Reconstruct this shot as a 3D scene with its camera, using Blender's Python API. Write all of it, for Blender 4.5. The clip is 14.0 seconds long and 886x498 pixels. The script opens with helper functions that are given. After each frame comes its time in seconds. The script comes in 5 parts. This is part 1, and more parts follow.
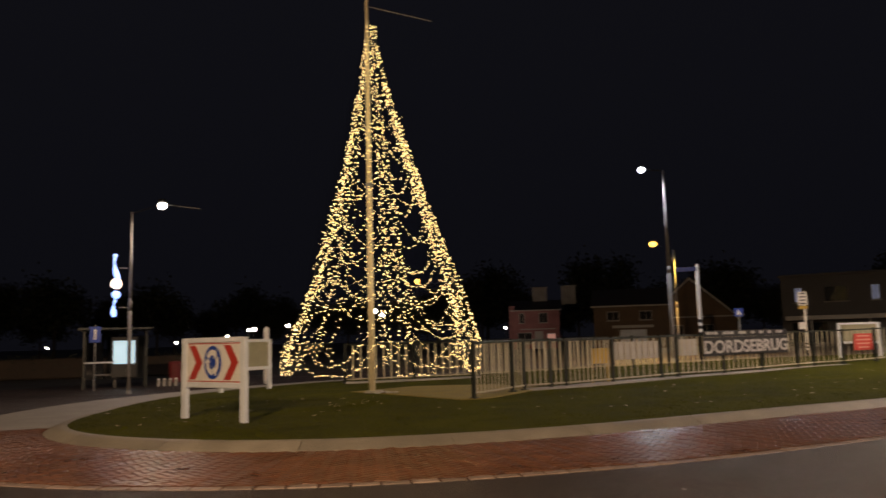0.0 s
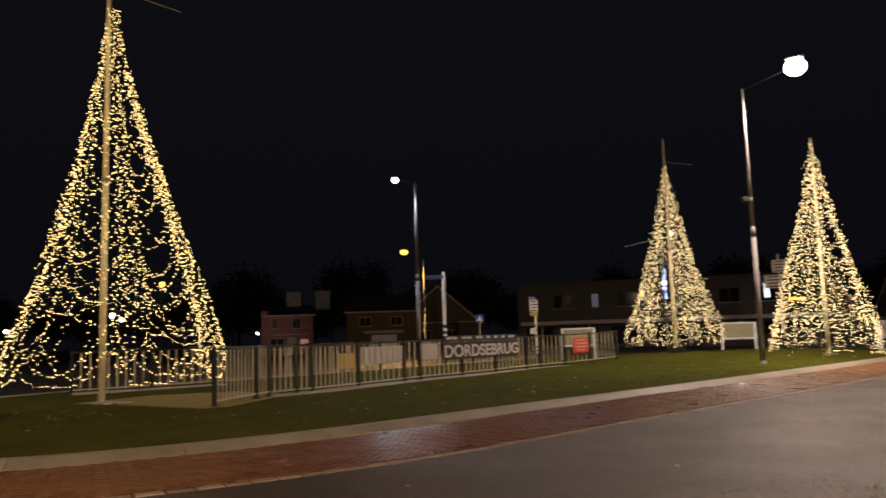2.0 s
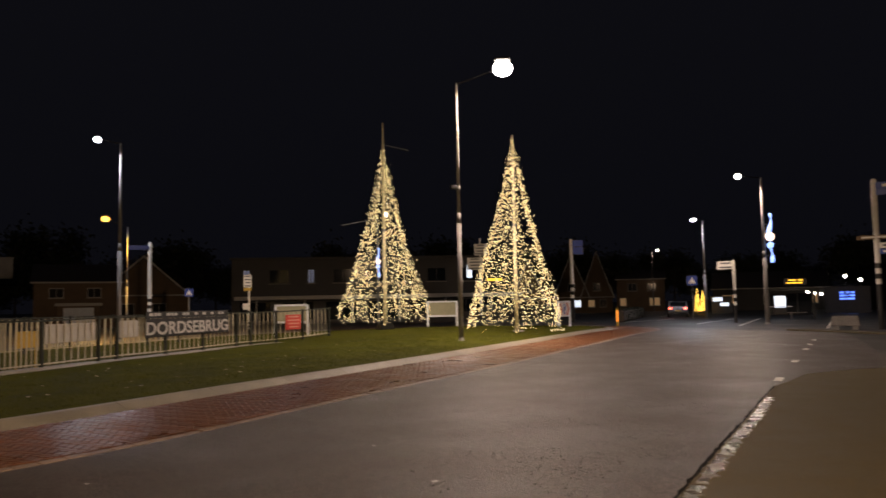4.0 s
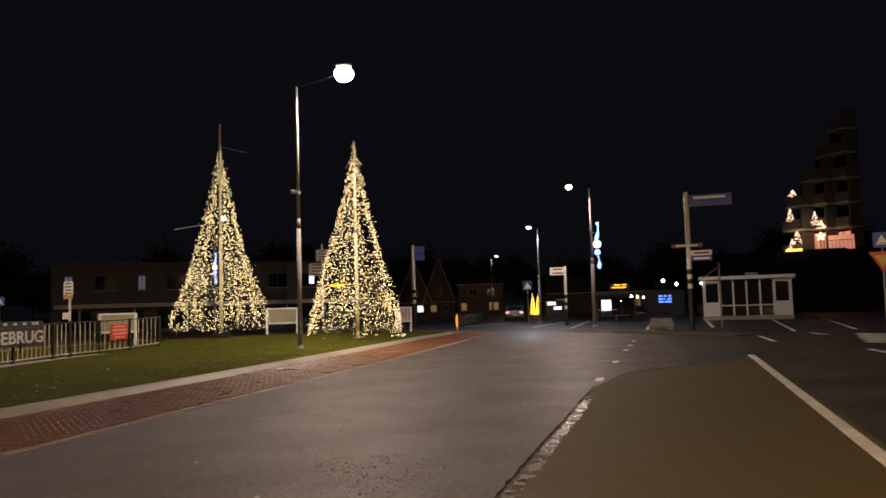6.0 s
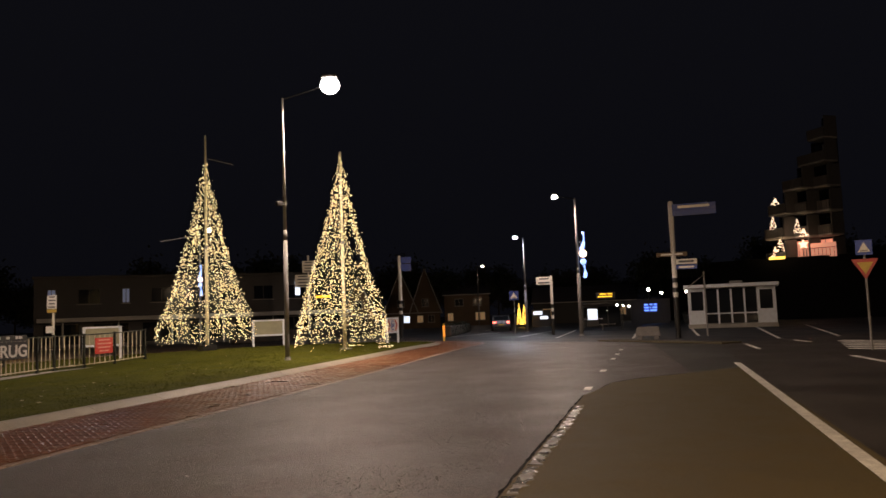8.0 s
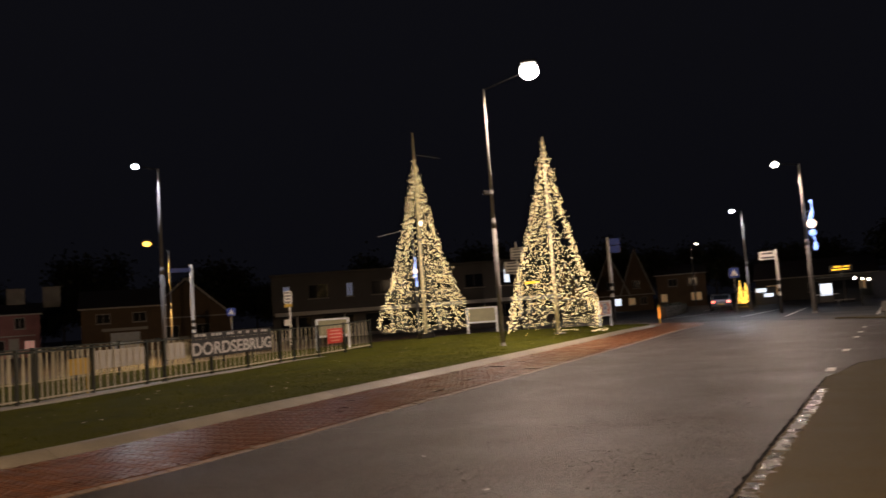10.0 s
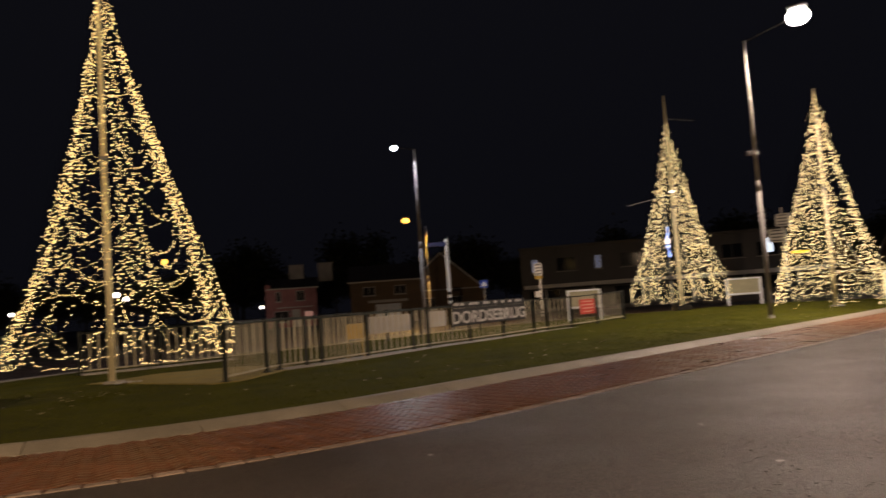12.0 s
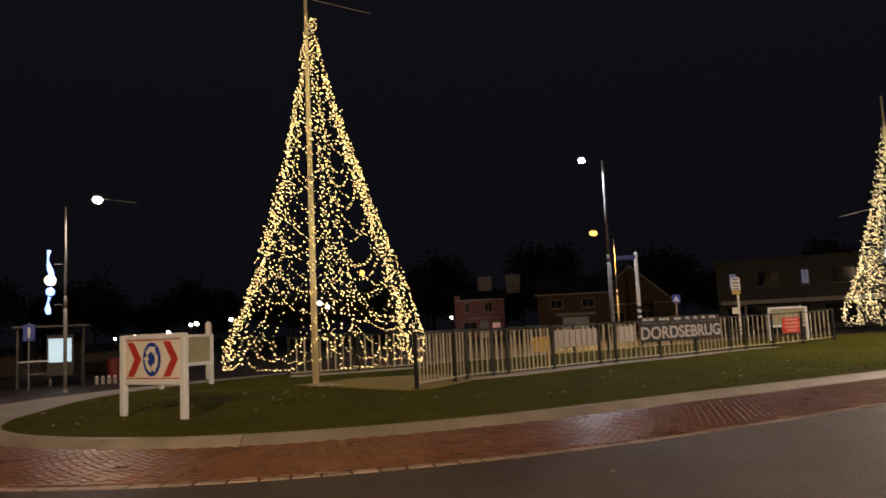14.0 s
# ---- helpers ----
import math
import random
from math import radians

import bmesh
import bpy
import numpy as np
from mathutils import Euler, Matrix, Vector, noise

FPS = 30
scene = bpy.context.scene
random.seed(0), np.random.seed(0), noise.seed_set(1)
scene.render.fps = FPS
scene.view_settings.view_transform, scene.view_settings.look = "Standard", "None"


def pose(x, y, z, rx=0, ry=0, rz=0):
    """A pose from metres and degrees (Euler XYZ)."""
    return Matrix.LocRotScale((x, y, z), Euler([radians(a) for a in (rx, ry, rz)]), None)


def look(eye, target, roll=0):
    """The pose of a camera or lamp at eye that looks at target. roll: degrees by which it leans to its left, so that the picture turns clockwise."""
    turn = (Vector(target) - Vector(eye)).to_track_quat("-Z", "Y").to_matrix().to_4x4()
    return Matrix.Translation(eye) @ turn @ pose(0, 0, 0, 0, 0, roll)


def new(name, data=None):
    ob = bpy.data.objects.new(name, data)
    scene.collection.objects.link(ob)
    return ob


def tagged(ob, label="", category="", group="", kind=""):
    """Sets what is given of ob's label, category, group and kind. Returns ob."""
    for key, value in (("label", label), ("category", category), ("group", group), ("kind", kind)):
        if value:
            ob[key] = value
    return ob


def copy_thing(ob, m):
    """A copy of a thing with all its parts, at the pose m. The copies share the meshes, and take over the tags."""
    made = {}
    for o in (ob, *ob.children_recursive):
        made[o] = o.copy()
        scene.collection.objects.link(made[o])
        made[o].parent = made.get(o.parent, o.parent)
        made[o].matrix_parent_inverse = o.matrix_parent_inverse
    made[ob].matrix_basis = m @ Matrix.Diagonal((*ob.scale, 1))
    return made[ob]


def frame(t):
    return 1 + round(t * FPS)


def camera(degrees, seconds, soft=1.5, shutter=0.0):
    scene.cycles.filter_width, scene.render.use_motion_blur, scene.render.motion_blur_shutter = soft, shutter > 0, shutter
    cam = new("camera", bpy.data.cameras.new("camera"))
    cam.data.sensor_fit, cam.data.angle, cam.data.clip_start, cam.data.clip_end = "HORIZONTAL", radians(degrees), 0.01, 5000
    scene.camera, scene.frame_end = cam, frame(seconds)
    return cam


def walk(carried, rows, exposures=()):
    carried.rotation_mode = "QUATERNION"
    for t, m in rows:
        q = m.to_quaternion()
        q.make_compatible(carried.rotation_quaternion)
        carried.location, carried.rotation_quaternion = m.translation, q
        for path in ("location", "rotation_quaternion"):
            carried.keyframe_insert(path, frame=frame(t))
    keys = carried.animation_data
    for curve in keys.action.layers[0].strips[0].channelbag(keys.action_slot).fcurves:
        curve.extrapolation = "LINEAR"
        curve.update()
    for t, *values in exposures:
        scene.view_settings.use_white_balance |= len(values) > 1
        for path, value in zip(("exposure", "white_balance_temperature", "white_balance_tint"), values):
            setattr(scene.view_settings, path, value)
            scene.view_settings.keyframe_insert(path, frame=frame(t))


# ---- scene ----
cam = camera(59.7, 14.0, shutter=0.5)

PATH = [
    (0, (-0.04, -0.113, 1.485), (-0.333, 1.852, 1.716), -1.5),
    (0.5, (0.017, -0.182, 1.5), (-0.099, 1.802, 1.728), -1.5),
    (1, (0.038, -0.205, 1.507), (0.049, 1.781, 1.737), -1.5),
    (1.5, (0.093, -0.237, 1.505), (0.254, 1.743, 1.737), -1.6),
    (2, (0.157, -0.249, 1.478), (0.485, 1.711, 1.705), -1.8),
    (2.5, (0.176, -0.247, 1.466), (0.667, 1.68, 1.683), -1.8),
    (3, (0.196, -0.263, 1.484), (0.834, 1.622, 1.679), -1.5),
    (3.5, (0.265, -0.24, 1.563), (1.094, 1.573, 1.729), -1.3),
    (4, (0.289, -0.21, 1.586), (1.291, 1.515, 1.729), -1.1),
    (4.2, (0.298, -0.212, 1.589), (1.343, 1.488, 1.724), -1.1),
    (6.3, (0.434, -0.322, 1.623), (1.786, 1.144, 1.777), -1.7),
    (6.5, (0.439, -0.313, 1.622), (1.803, 1.141, 1.78), -1.7),
    (7, (0.428, -0.33, 1.62), (1.803, 1.114, 1.786), -1.8),
    (7.2, (0.417, -0.326, 1.62), (1.794, 1.114, 1.789), -1.9),
    (9.3, (0.263, -0.253, 1.635), (1.413, 1.375, 1.802), -3.1),
    (9.5, (0.259, -0.229, 1.628), (1.35, 1.44, 1.793), -3.3),
    (10, (0.252, -0.222, 1.609), (1.173, 1.545, 1.773), -4.1),
    (10.5, (0.213, -0.21, 1.589), (1.012, 1.616, 1.752), -4.5),
    (11, (0.141, -0.137, 1.529), (0.855, 1.725, 1.687), -4.4),
    (11.5, (0.051, -0.068, 1.518), (0.649, 1.835, 1.666), -4.3),
    (12, (0.045, -0.046, 1.49), (0.37, 1.923, 1.632), -4.0),
    (12.5, (0.094, -0.104, 1.499), (0.246, 1.886, 1.629), -3.8),
    (13, (0.078, -0.194, 1.503), (0.135, 1.801, 1.629), -3.4),
    (13.5, (0.08, -0.265, 1.503), (0.018, 1.729, 1.646), -3.0),
    (14, (0.083, -0.277, 1.505), (-0.072, 1.706, 1.706), -2.6),
]
walk(cam, [(t, look(eye, target, roll)) for t, eye, target, roll in PATH], [(0, 0.25), (1, 0.22), (2, 0.08), (3, 0), (11.5, 0), (13, 0.0), (14, 0.22)])

# ---- night sky ----
world = bpy.data.worlds.new("night")
scene.world = world
world.use_nodes = True
wn = world.node_tree
bg = wn.nodes["Background"]
tc = wn.nodes.new("ShaderNodeTexCoord")
sep = wn.nodes.new("ShaderNodeSeparateXYZ")
ramp = wn.nodes.new("ShaderNodeValToRGB")
wn.links.new(tc.outputs["Generated"], sep.inputs[0])
wn.links.new(sep.outputs["Z"], ramp.inputs[0])
ramp.color_ramp.elements[0].position = 0.0
ramp.color_ramp.elements[0].color = (0.0030, 0.0030, 0.0045, 1)
ramp.color_ramp.elements[1].position = 0.6
ramp.color_ramp.elements[1].color = (0.0044, 0.0044, 0.0062, 1)
wn.links.new(ramp.outputs[0], bg.inputs[0])
bg.inputs[1].default_value = 1.0


def lamp(name, x, y, z, watts, colour, cone=176, radius=0.18, aim=(0, 0, -1)):
    d = bpy.data.lights.new(name, "SPOT")
    d.energy, d.color, d.spot_size, d.spot_blend, d.shadow_soft_size = watts, colour, radians(cone), 0.12, radius
    ob = new(name, d)
    ob.matrix_basis = look((x, y, z), (x + aim[0], y + aim[1] + 1e-4, z + aim[2]))
    return ob


WHITE, COOL, WARM, SODIUM = (1.0, 0.75, 0.6), (0.85, 0.88, 1.0), (1.0, 0.67, 0.4), (1.0, 0.52, 0.1)
LAMP_B = (17.27, 24.12, 10.75)
lamp("street_lamp_light", *LAMP_B[:2], LAMP_B[2] - 0.34, 10500, WHITE, 150)
lamp("street_lamp_light", 4.75, 42.9, 10.0, 1500, COOL, 150)
lamp("street_lamp_light", 6.1, 50.8, 6.55, 3600, SODIUM, 152)
lamp("street_lamp_light", 40.0, 31.6, 8.5, 1900, WHITE, 174)
lamp("street_lamp_light", -12.6, 22.9, 5.75, 380, WHITE, 150)
lamp("street_lamp_light", -3.2, -8.6, 8.2, 12000, WARM, aim=(0.1, 0.9, -0.55))
lamp("street_lamp_light", 79.0, 76.8, 8.2, 130, WHITE, 168)
# added spot in front of the pink house, aimed to brighten its facade
lamp("facade_fill_light", -5.97, 87.80, 2.6, 130, WHITE, 170, 0.2, (0.35, 0.9, 0.1))
lamp("balcony_light", 78.1, 31.35, 8.2, 45, WARM, 165, 0.3, (0.951, 0.309, 0.0))
lamp("balcony_light", 77.7, 33.9, 7.4, 90, WARM, 165, 0.3, (0.951, 0.309, 0.1))
lamp("street_lamp_light", 48.6, 43.0, 7.6, 1100, COOL, 160)

# ---- materials ----


def material(name, colour, rough=0.6, metal=0.0, vary=0.25, scale=3.0, fine=40.0, bump=0.15, emit=0.0, glow=None, random_piece=0.0, rough_vary=0.1, spec=0.5, dist=0.01, grit=0.0, grit_scale=80.0):
    m = bpy.data.materials.new(name)
    m.use_nodes = True
    n, l = m.node_tree.nodes, m.node_tree.links
    b = n["Principled BSDF"]
    b.inputs["Roughness"].default_value, b.inputs["Metallic"].default_value = rough, metal
    b.inputs["Specular IOR Level"].default_value = spec
    co = n.new("ShaderNodeTexCoord")
    big, small = n.new("ShaderNodeTexNoise"), n.new("ShaderNodeTexNoise")
    big.inputs["Scale"].default_value, small.inputs["Scale"].default_value = scale, fine
    big.inputs["Detail"].default_value = small.inputs["Detail"].default_value = 4
    l.new(co.outputs["Object"], big.inputs["Vector"])
    l.new(co.outputs["Object"], small.inputs["Vector"])
    mixed = n.new("ShaderNodeMath")
    mixed.operation = "MULTIPLY_ADD"
    mixed.inputs[1].default_value = 0.5
    l.new(small.outputs["Fac"], mixed.inputs[0])
    half = n.new("ShaderNodeMath")
    half.operation = "MULTIPLY"
    half.inputs[1].default_value = 0.5
    l.new(big.outputs["Fac"], half.inputs[0])
    l.new(half.outputs[0], mixed.inputs[2])
    cr = n.new("ShaderNodeValToRGB")
    lo, hi = [max(0.0, 1 - vary * 1.6)] * 3, [1 + vary * 1.2] * 3
    cr.color_ramp.elements[0].position, cr.color_ramp.elements[1].position = 0.3, 0.7
    cr.color_ramp.elements[0].color = (*[c * k for c, k in zip(colour, lo)], 1)
    cr.color_ramp.elements[1].color = (*[min(1.0, c * k) for c, k in zip(colour, hi)], 1)
    l.new(mixed.outputs[0], cr.inputs[0])
    out = cr.outputs[0]
    if random_piece:
        info, geo = n.new("ShaderNodeObjectInfo"), n.new("ShaderNodeNewGeometry")
        add = n.new("ShaderNodeMath")
        l.new(info.outputs["Random"], add.inputs[0])
        l.new(geo.outputs["Random Per Island"], add.inputs[1])
        frac = n.new("ShaderNodeMath")
        frac.operation = "FRACT"
        l.new(add.outputs[0], frac.inputs[0])
        span = n.new("ShaderNodeMapRange")
        span.inputs["To Min"].default_value, span.inputs["To Max"].default_value = 1 - random_piece, 1 + random_piece
        l.new(frac.outputs[0], span.inputs["Value"])
        hsv = n.new("ShaderNodeHueSaturation")
        l.new(span.outputs[0], hsv.inputs["Value"])
        l.new(out, hsv.inputs["Color"])
        out = hsv.outputs[0]
    if grit:  # pale and dark aggregate stones
        cell = n.new("ShaderNodeTexVoronoi")
        cell.inputs["Scale"].default_value = grit_scale
        l.new(co.outputs["Object"], cell.inputs["Vector"])
        grey = n.new("ShaderNodeSeparateColor")
        l.new(cell.outputs["Color"], grey.inputs[0])
        power = n.new("ShaderNodeMath")
        power.operation = "POWER"
        power.inputs[1].default_value = 3.0
        l.new(grey.outputs[0], power.inputs[0])
        reach = n.new("ShaderNodeMapRange")
        reach.inputs["To Min"].default_value, reach.inputs["To Max"].default_value = 1 - grit * 0.5, 1 + grit * 1.6
        l.new(power.outputs[0], reach.inputs["Value"])
        tone = n.new("ShaderNodeHueSaturation")
        l.new(reach.outputs[0], tone.inputs["Value"])
        l.new(out, tone.inputs["Color"])
        out = tone.outputs[0]
    l.new(out, b.inputs["Base Color"])
    if rough_vary:
        rr = n.new("ShaderNodeMapRange")
        rr.inputs["From Min"].default_value, rr.inputs["From Max"].default_value = 0.3, 0.7
        rr.inputs["To Min"].default_value, rr.inputs["To Max"].default_value = max(0.03, rough - rough_vary), min(1, rough + rough_vary)
        l.new(big.outputs["Fac"], rr.inputs["Value"])
        l.new(rr.outputs[0], b.inputs["Roughness"])
    if bump:
        bp = n.new("ShaderNodeBump")
        bp.inputs["Strength"].default_value, bp.inputs["Distance"].default_value = bump, dist
        if grit:  # the stones stand proud of the binder
            proud = n.new("ShaderNodeMath")
            proud.operation = "MULTIPLY_ADD"
            proud.inputs[1].default_value = -grit
            l.new(cell.outputs["Distance"], proud.inputs[0])
            l.new(small.outputs["Fac"], proud.inputs[2])
            l.new(proud.outputs[0], bp.inputs["Height"])
        else:
            l.new(small.outputs["Fac"], bp.inputs["Height"])
        l.new(bp.outputs[0], b.inputs["Normal"])
    if emit:
        b.inputs["Emission Color"].default_value = (*(glow or colour), 1)
        b.inputs["Emission Strength"].default_value = emit
    return m


def light_mat(name, colour, strength):
    m = bpy.data.materials.new(name)
    m.use_nodes = True
    n = m.node_tree.nodes
    b = n["Principled BSDF"]
    b.inputs["Base Color"].default_value = (*colour, 1)
    b.inputs["Emission Color"].default_value = (*colour, 1)
    b.inputs["Emission Strength"].default_value = strength
    return m


def glass_mat(name, tint, rough=0.05):
    m = bpy.data.materials.new(name)
    m.use_nodes = True
    b = m.node_tree.nodes["Principled BSDF"]
    b.inputs["Base Color"].default_value = (*tint, 1)
    b.inputs["Roughness"].default_value = rough
    b.inputs["Specular IOR Level"].default_value = 0.5
    return m


ASPHALT = material("wet_asphalt", (0.057, 0.043, 0.038), 0.47, vary=0.4, scale=0.7, fine=95, bump=0.62, rough_vary=0.1, spec=0.5, dist=0.03, grit=1.0, grit_scale=72)
PATH_ASPHALT = material("cycle_path_asphalt", (0.074, 0.052, 0.009), 0.75, vary=0.12, scale=1.6, fine=60, bump=0.45, rough_vary=0.05, grit=0.25, grit_scale=90)
SIDE_ASPHALT = material("side_road_asphalt", (0.046, 0.039, 0.034), 0.55, vary=0.3, scale=0.5, fine=60, bump=0.5, grit=0.5)
GROUND = material("ground_asphalt", (0.045, 0.043, 0.04), 0.6, vary=0.3, scale=0.2, fine=30, bump=0.3)
TURF = material("turf", (0.07, 0.074, 0.006), 0.95, spec=0.1, vary=0.35, scale=0.8, fine=60, bump=0.8, dist=0.03)
BLADE = material("grass_blade", (0.074, 0.08, 0.007), 0.9, spec=0.1, vary=0.25, scale=1.2, fine=20, bump=0, random_piece=0.28)
DEAD_LEAF = material("fallen_leaf", (0.3, 0.26, 0.15), 0.6, vary=0.2, bump=0, random_piece=0.4)
KERB = material("kerb_concrete", (0.27, 0.24, 0.19), 0.6, vary=0.25, scale=2, fine=70, bump=0.3, random_piece=0.12)
BRICK = material("paving_brick", (0.165, 0.07, 0.034), 0.37, spec=0.45, vary=0.3, scale=1.3, fine=70, bump=0.2, random_piece=0.2, rough_vary=0.12)
MORTAR = material("paving_joint", (0.115, 0.055, 0.032), 0.75, vary=0.3, bump=0.4)
WET_STONE = material("wet_gutter_stone", (0.16, 0.155, 0.15), 0.3, spec=0.8, vary=0.5, scale=5.0, fine=22, bump=0.35, random_piece=0.25, rough_vary=0.18, dist=0.03)
EDGE_STONE = material("edge_stone", (0.27, 0.2, 0.16), 0.5, vary=0.25, bump=0.3, random_piece=0.2)
LIT_SAND = material("bulb_lit_sand", (0.25, 0.2, 0.06), 0.75, vary=0.3, scale=1.5, fine=40, bump=0.5)
CONCRETE = material("concrete", (0.33, 0.31, 0.28), 0.7, vary=0.25, scale=1.2, fine=40, bump=0.3)
ROAD_PAINT = material("road_paint", (0.75, 0.72, 0.66), 0.55, vary=0.3, scale=6, fine=50, bump=0.3)
TAR = material("tar_joint", (0.01, 0.009, 0.008), 0.95, spec=0.05, vary=0.3, bump=0.2)
DULL_GREY = material("dull_grey", (0.21, 0.2, 0.195), 0.8, 0.1, spec=0.2, vary=0.25, scale=2, fine=30, bump=0.05)
STEEL = material("galvanised_steel", (0.26, 0.255, 0.25), 0.8, 0.1, spec=0.2, vary=0.2, scale=2, fine=30, bump=0.05)
MAST = material("mast_paint", (0.75, 0.66, 0.42), 0.45, vary=0.15, scale=2, fine=30, bump=0.05)
PICKET = material("picket_paint", (0.44, 0.4, 0.29), 0.5, vary=0.2, scale=4, fine=40, bump=0.1, random_piece=0.12)
DARK_PAINT = material("dark_green_paint", (0.018, 0.022, 0.02), 0.4, vary=0.25, scale=4, fine=40, bump=0.08)
SIGN_WHITE = material("sign_white", (0.72, 0.7, 0.66), 0.4, vary=0.08, scale=3, fine=30, bump=0.03)
FRAME_WHITE = material("frame_white_paint", (0.66, 0.7, 0.76), 0.5, vary=0.12, scale=4, fine=40, bump=0.08)
SIGN_RED = material("sign_red", (0.45, 0.045, 0.035), 0.4, vary=0.12, bump=0.03)
SIGN_BLUE = material("sign_blue", (0.011, 0.05, 0.33), 0.4, vary=0.1, bump=0.03)
SIGN_BACK = material("panel_back", (0.3, 0.29, 0.19), 0.55, vary=0.15, bump=0.05)
BANNER_BLACK = material("banner_black", (0.015, 0.015, 0.017), 0.6, vary=0.2, bump=0.05)
BANNER_WHITE = material("banner_white", (0.45, 0.43, 0.41), 0.6, vary=0.12, bump=0.05)
YELLOW = material("yellow_board", (0.55, 0.36, 0.06), 0.5, vary=0.15, bump=0.05)
BROWN_PLATE = material("brown_plate", (0.12, 0.07, 0.03), 0.5, vary=0.15, bump=0.05)
SIGN_NAVY = material("street_plate_navy", (0.008, 0.015, 0.07), 0.5, vary=0.1, bump=0.03)
# near-black on purpose: the darkness of unlit walls is put into the colour
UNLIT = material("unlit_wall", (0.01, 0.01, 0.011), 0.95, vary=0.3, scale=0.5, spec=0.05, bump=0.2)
BLACK = material("black_paint", (0.012, 0.012, 0.013), 0.45, vary=0.2, bump=0.05)
HOUSE_BRICK = material("house_brick", (0.31, 0.14, 0.14), 0.8, vary=0.25, scale=0.8, fine=12, bump=0.3)
BROWN_BRICK = material("brown_brick", (0.15, 0.1, 0.06), 0.8, vary=0.25, scale=0.8, fine=12, bump=0.3)
RENDER_WALL = material("grey_wall", (0.085, 0.08, 0.077), 0.8, vary=0.2, scale=0.5, fine=10, bump=0.2)
ROOF_TILE = material("roof_tile", (0.045, 0.04, 0.042), 0.7, vary=0.3, scale=1, fine=14, bump=0.4)
WOOD_TRIM = material("white_trim", (0.42, 0.4, 0.37), 0.55, vary=0.1, bump=0.05)
DARK_GLASS = glass_mat("dark_window_glass", (0.012, 0.014, 0.018))
DULL_GLASS = material("curtained_window", (0.03, 0.028, 0.028), 0.7, vary=0.2, spec=0.1, bump=0)
LEAF = material("dark_leaf", (0.03, 0.035, 0.02), 0.7, vary=0.3, bump=0, random_piece=0.4)
BARK = material("bark", (0.06, 0.045, 0.035), 0.85, vary=0.3, bump=0.4)
CABLE = material("cable_black", (0.01, 0.012, 0.01), 0.5, bump=0)
CAR_PAINT = material("car_paint", (0.16, 0.165, 0.18), 0.28, 0.4, vary=0.05, bump=0)
RUBBER = material("tyre_rubber", (0.015, 0.015, 0.015), 0.8, vary=0.2, bump=0.1)
RED_BIN = material("red_bin", (0.13, 0.018, 0.018), 0.5, vary=0.15, bump=0.05)
BULB = light_mat("warm_bulb", (1.0, 0.67, 0.25), 5.2)
LARGE_BULB = light_mat("large_warm_bulb", (1.0, 0.74, 0.35), 3.6)
LENS_WHITE = light_mat("lamp_lens_white", (1.0, 0.9, 0.78), 60)
LENS_COOL = light_mat("lamp_lens_cool", (0.85, 0.92, 1.0), 25)
LENS_SODIUM = light_mat("lamp_lens_sodium", (1.0, 0.46, 0.07), 4)
LENS_FAR = light_mat("lamp_lens_far", (1.0, 0.9, 0.75), 14)
GLOW_BLUE = light_mat("blue_white_tube", (0.3, 0.45, 1.0), 2.1)
GLOW_BALL = light_mat("warm_ball", (1.0, 0.75, 0.6), 2.5)
LIT_PANEL = light_mat("lit_poster", (0.55, 0.8, 0.95), 0.55)
LIT_WHITE = light_mat("lit_white", (0.8, 0.88, 1.0), 1.3)
WIN_WARM = light_mat("lit_window_warm", (1.0, 0.62, 0.3), 0.13)
WIN_COOL = light_mat("lit_window_cool", (0.55, 0.65, 1.0), 0.07)
WIN_SOFT = light_mat("soft_window", (1.0, 0.5, 0.4), 0.22)
# emission stands in for lamplight on the salmon balcony walls
GLOW_PINK = light_mat("glowing_balcony_pink", (1.0, 0.4, 0.26), 0.5)
GOLD = light_mat("gold_light", (1.0, 0.62, 0.1), 2.2)
LED_TEXT = light_mat("led_amber", (1.0, 0.55, 0.03), 1.6)
TAIL_RED = light_mat("tail_light", (1.0, 0.1, 0.06), 7)
BLUE_SIGN_LIT = light_mat("blue_lit_sign", (0.12, 0.25, 1.0), 2.2)
REFLECTOR_GLOW = light_mat("bollard_reflector_glow", (1.0, 0.32, 0.04), 0.9)

# ---- building tools ----


def box(bm, c, s, rz=0.0, bevel=0.0):
    made = bmesh.ops.create_cube(bm, size=1.0)["verts"]
    m = Matrix.Translation(c) @ Matrix.Rotation(radians(rz), 4, "Z") @ Matrix.Diagonal((*s, 1))
    bmesh.ops.transform(bm, matrix=m, verts=made)
    if bevel:
        edges = list({e for v in made for e in v.link_edges})
        bmesh.ops.bevel(bm, geom=edges, offset=bevel, segments=1, affect="EDGES")
    return bm


def tube(bm, a, b, r0, r1=None, n=10):
    a, b = Vector(a), Vector(b)
    made = bmesh.ops.create_cone(bm, cap_ends=True, segments=n, radius1=r0, radius2=r0 if r1 is None else r1, depth=(b - a).length)["verts"]
    turn = (b - a).to_track_quat("Z", "Y").to_matrix().to_4x4()
    bmesh.ops.transform(bm, matrix=Matrix.Translation((a + b) / 2) @ turn, verts=made)
    return bm


def ball(bm, c, r, sub=1):
    made = bmesh.ops.create_icosphere(bm, subdivisions=sub, radius=r)["verts"]
    bmesh.ops.transform(bm, matrix=Matrix.Translation(c), verts=made)
    return bm


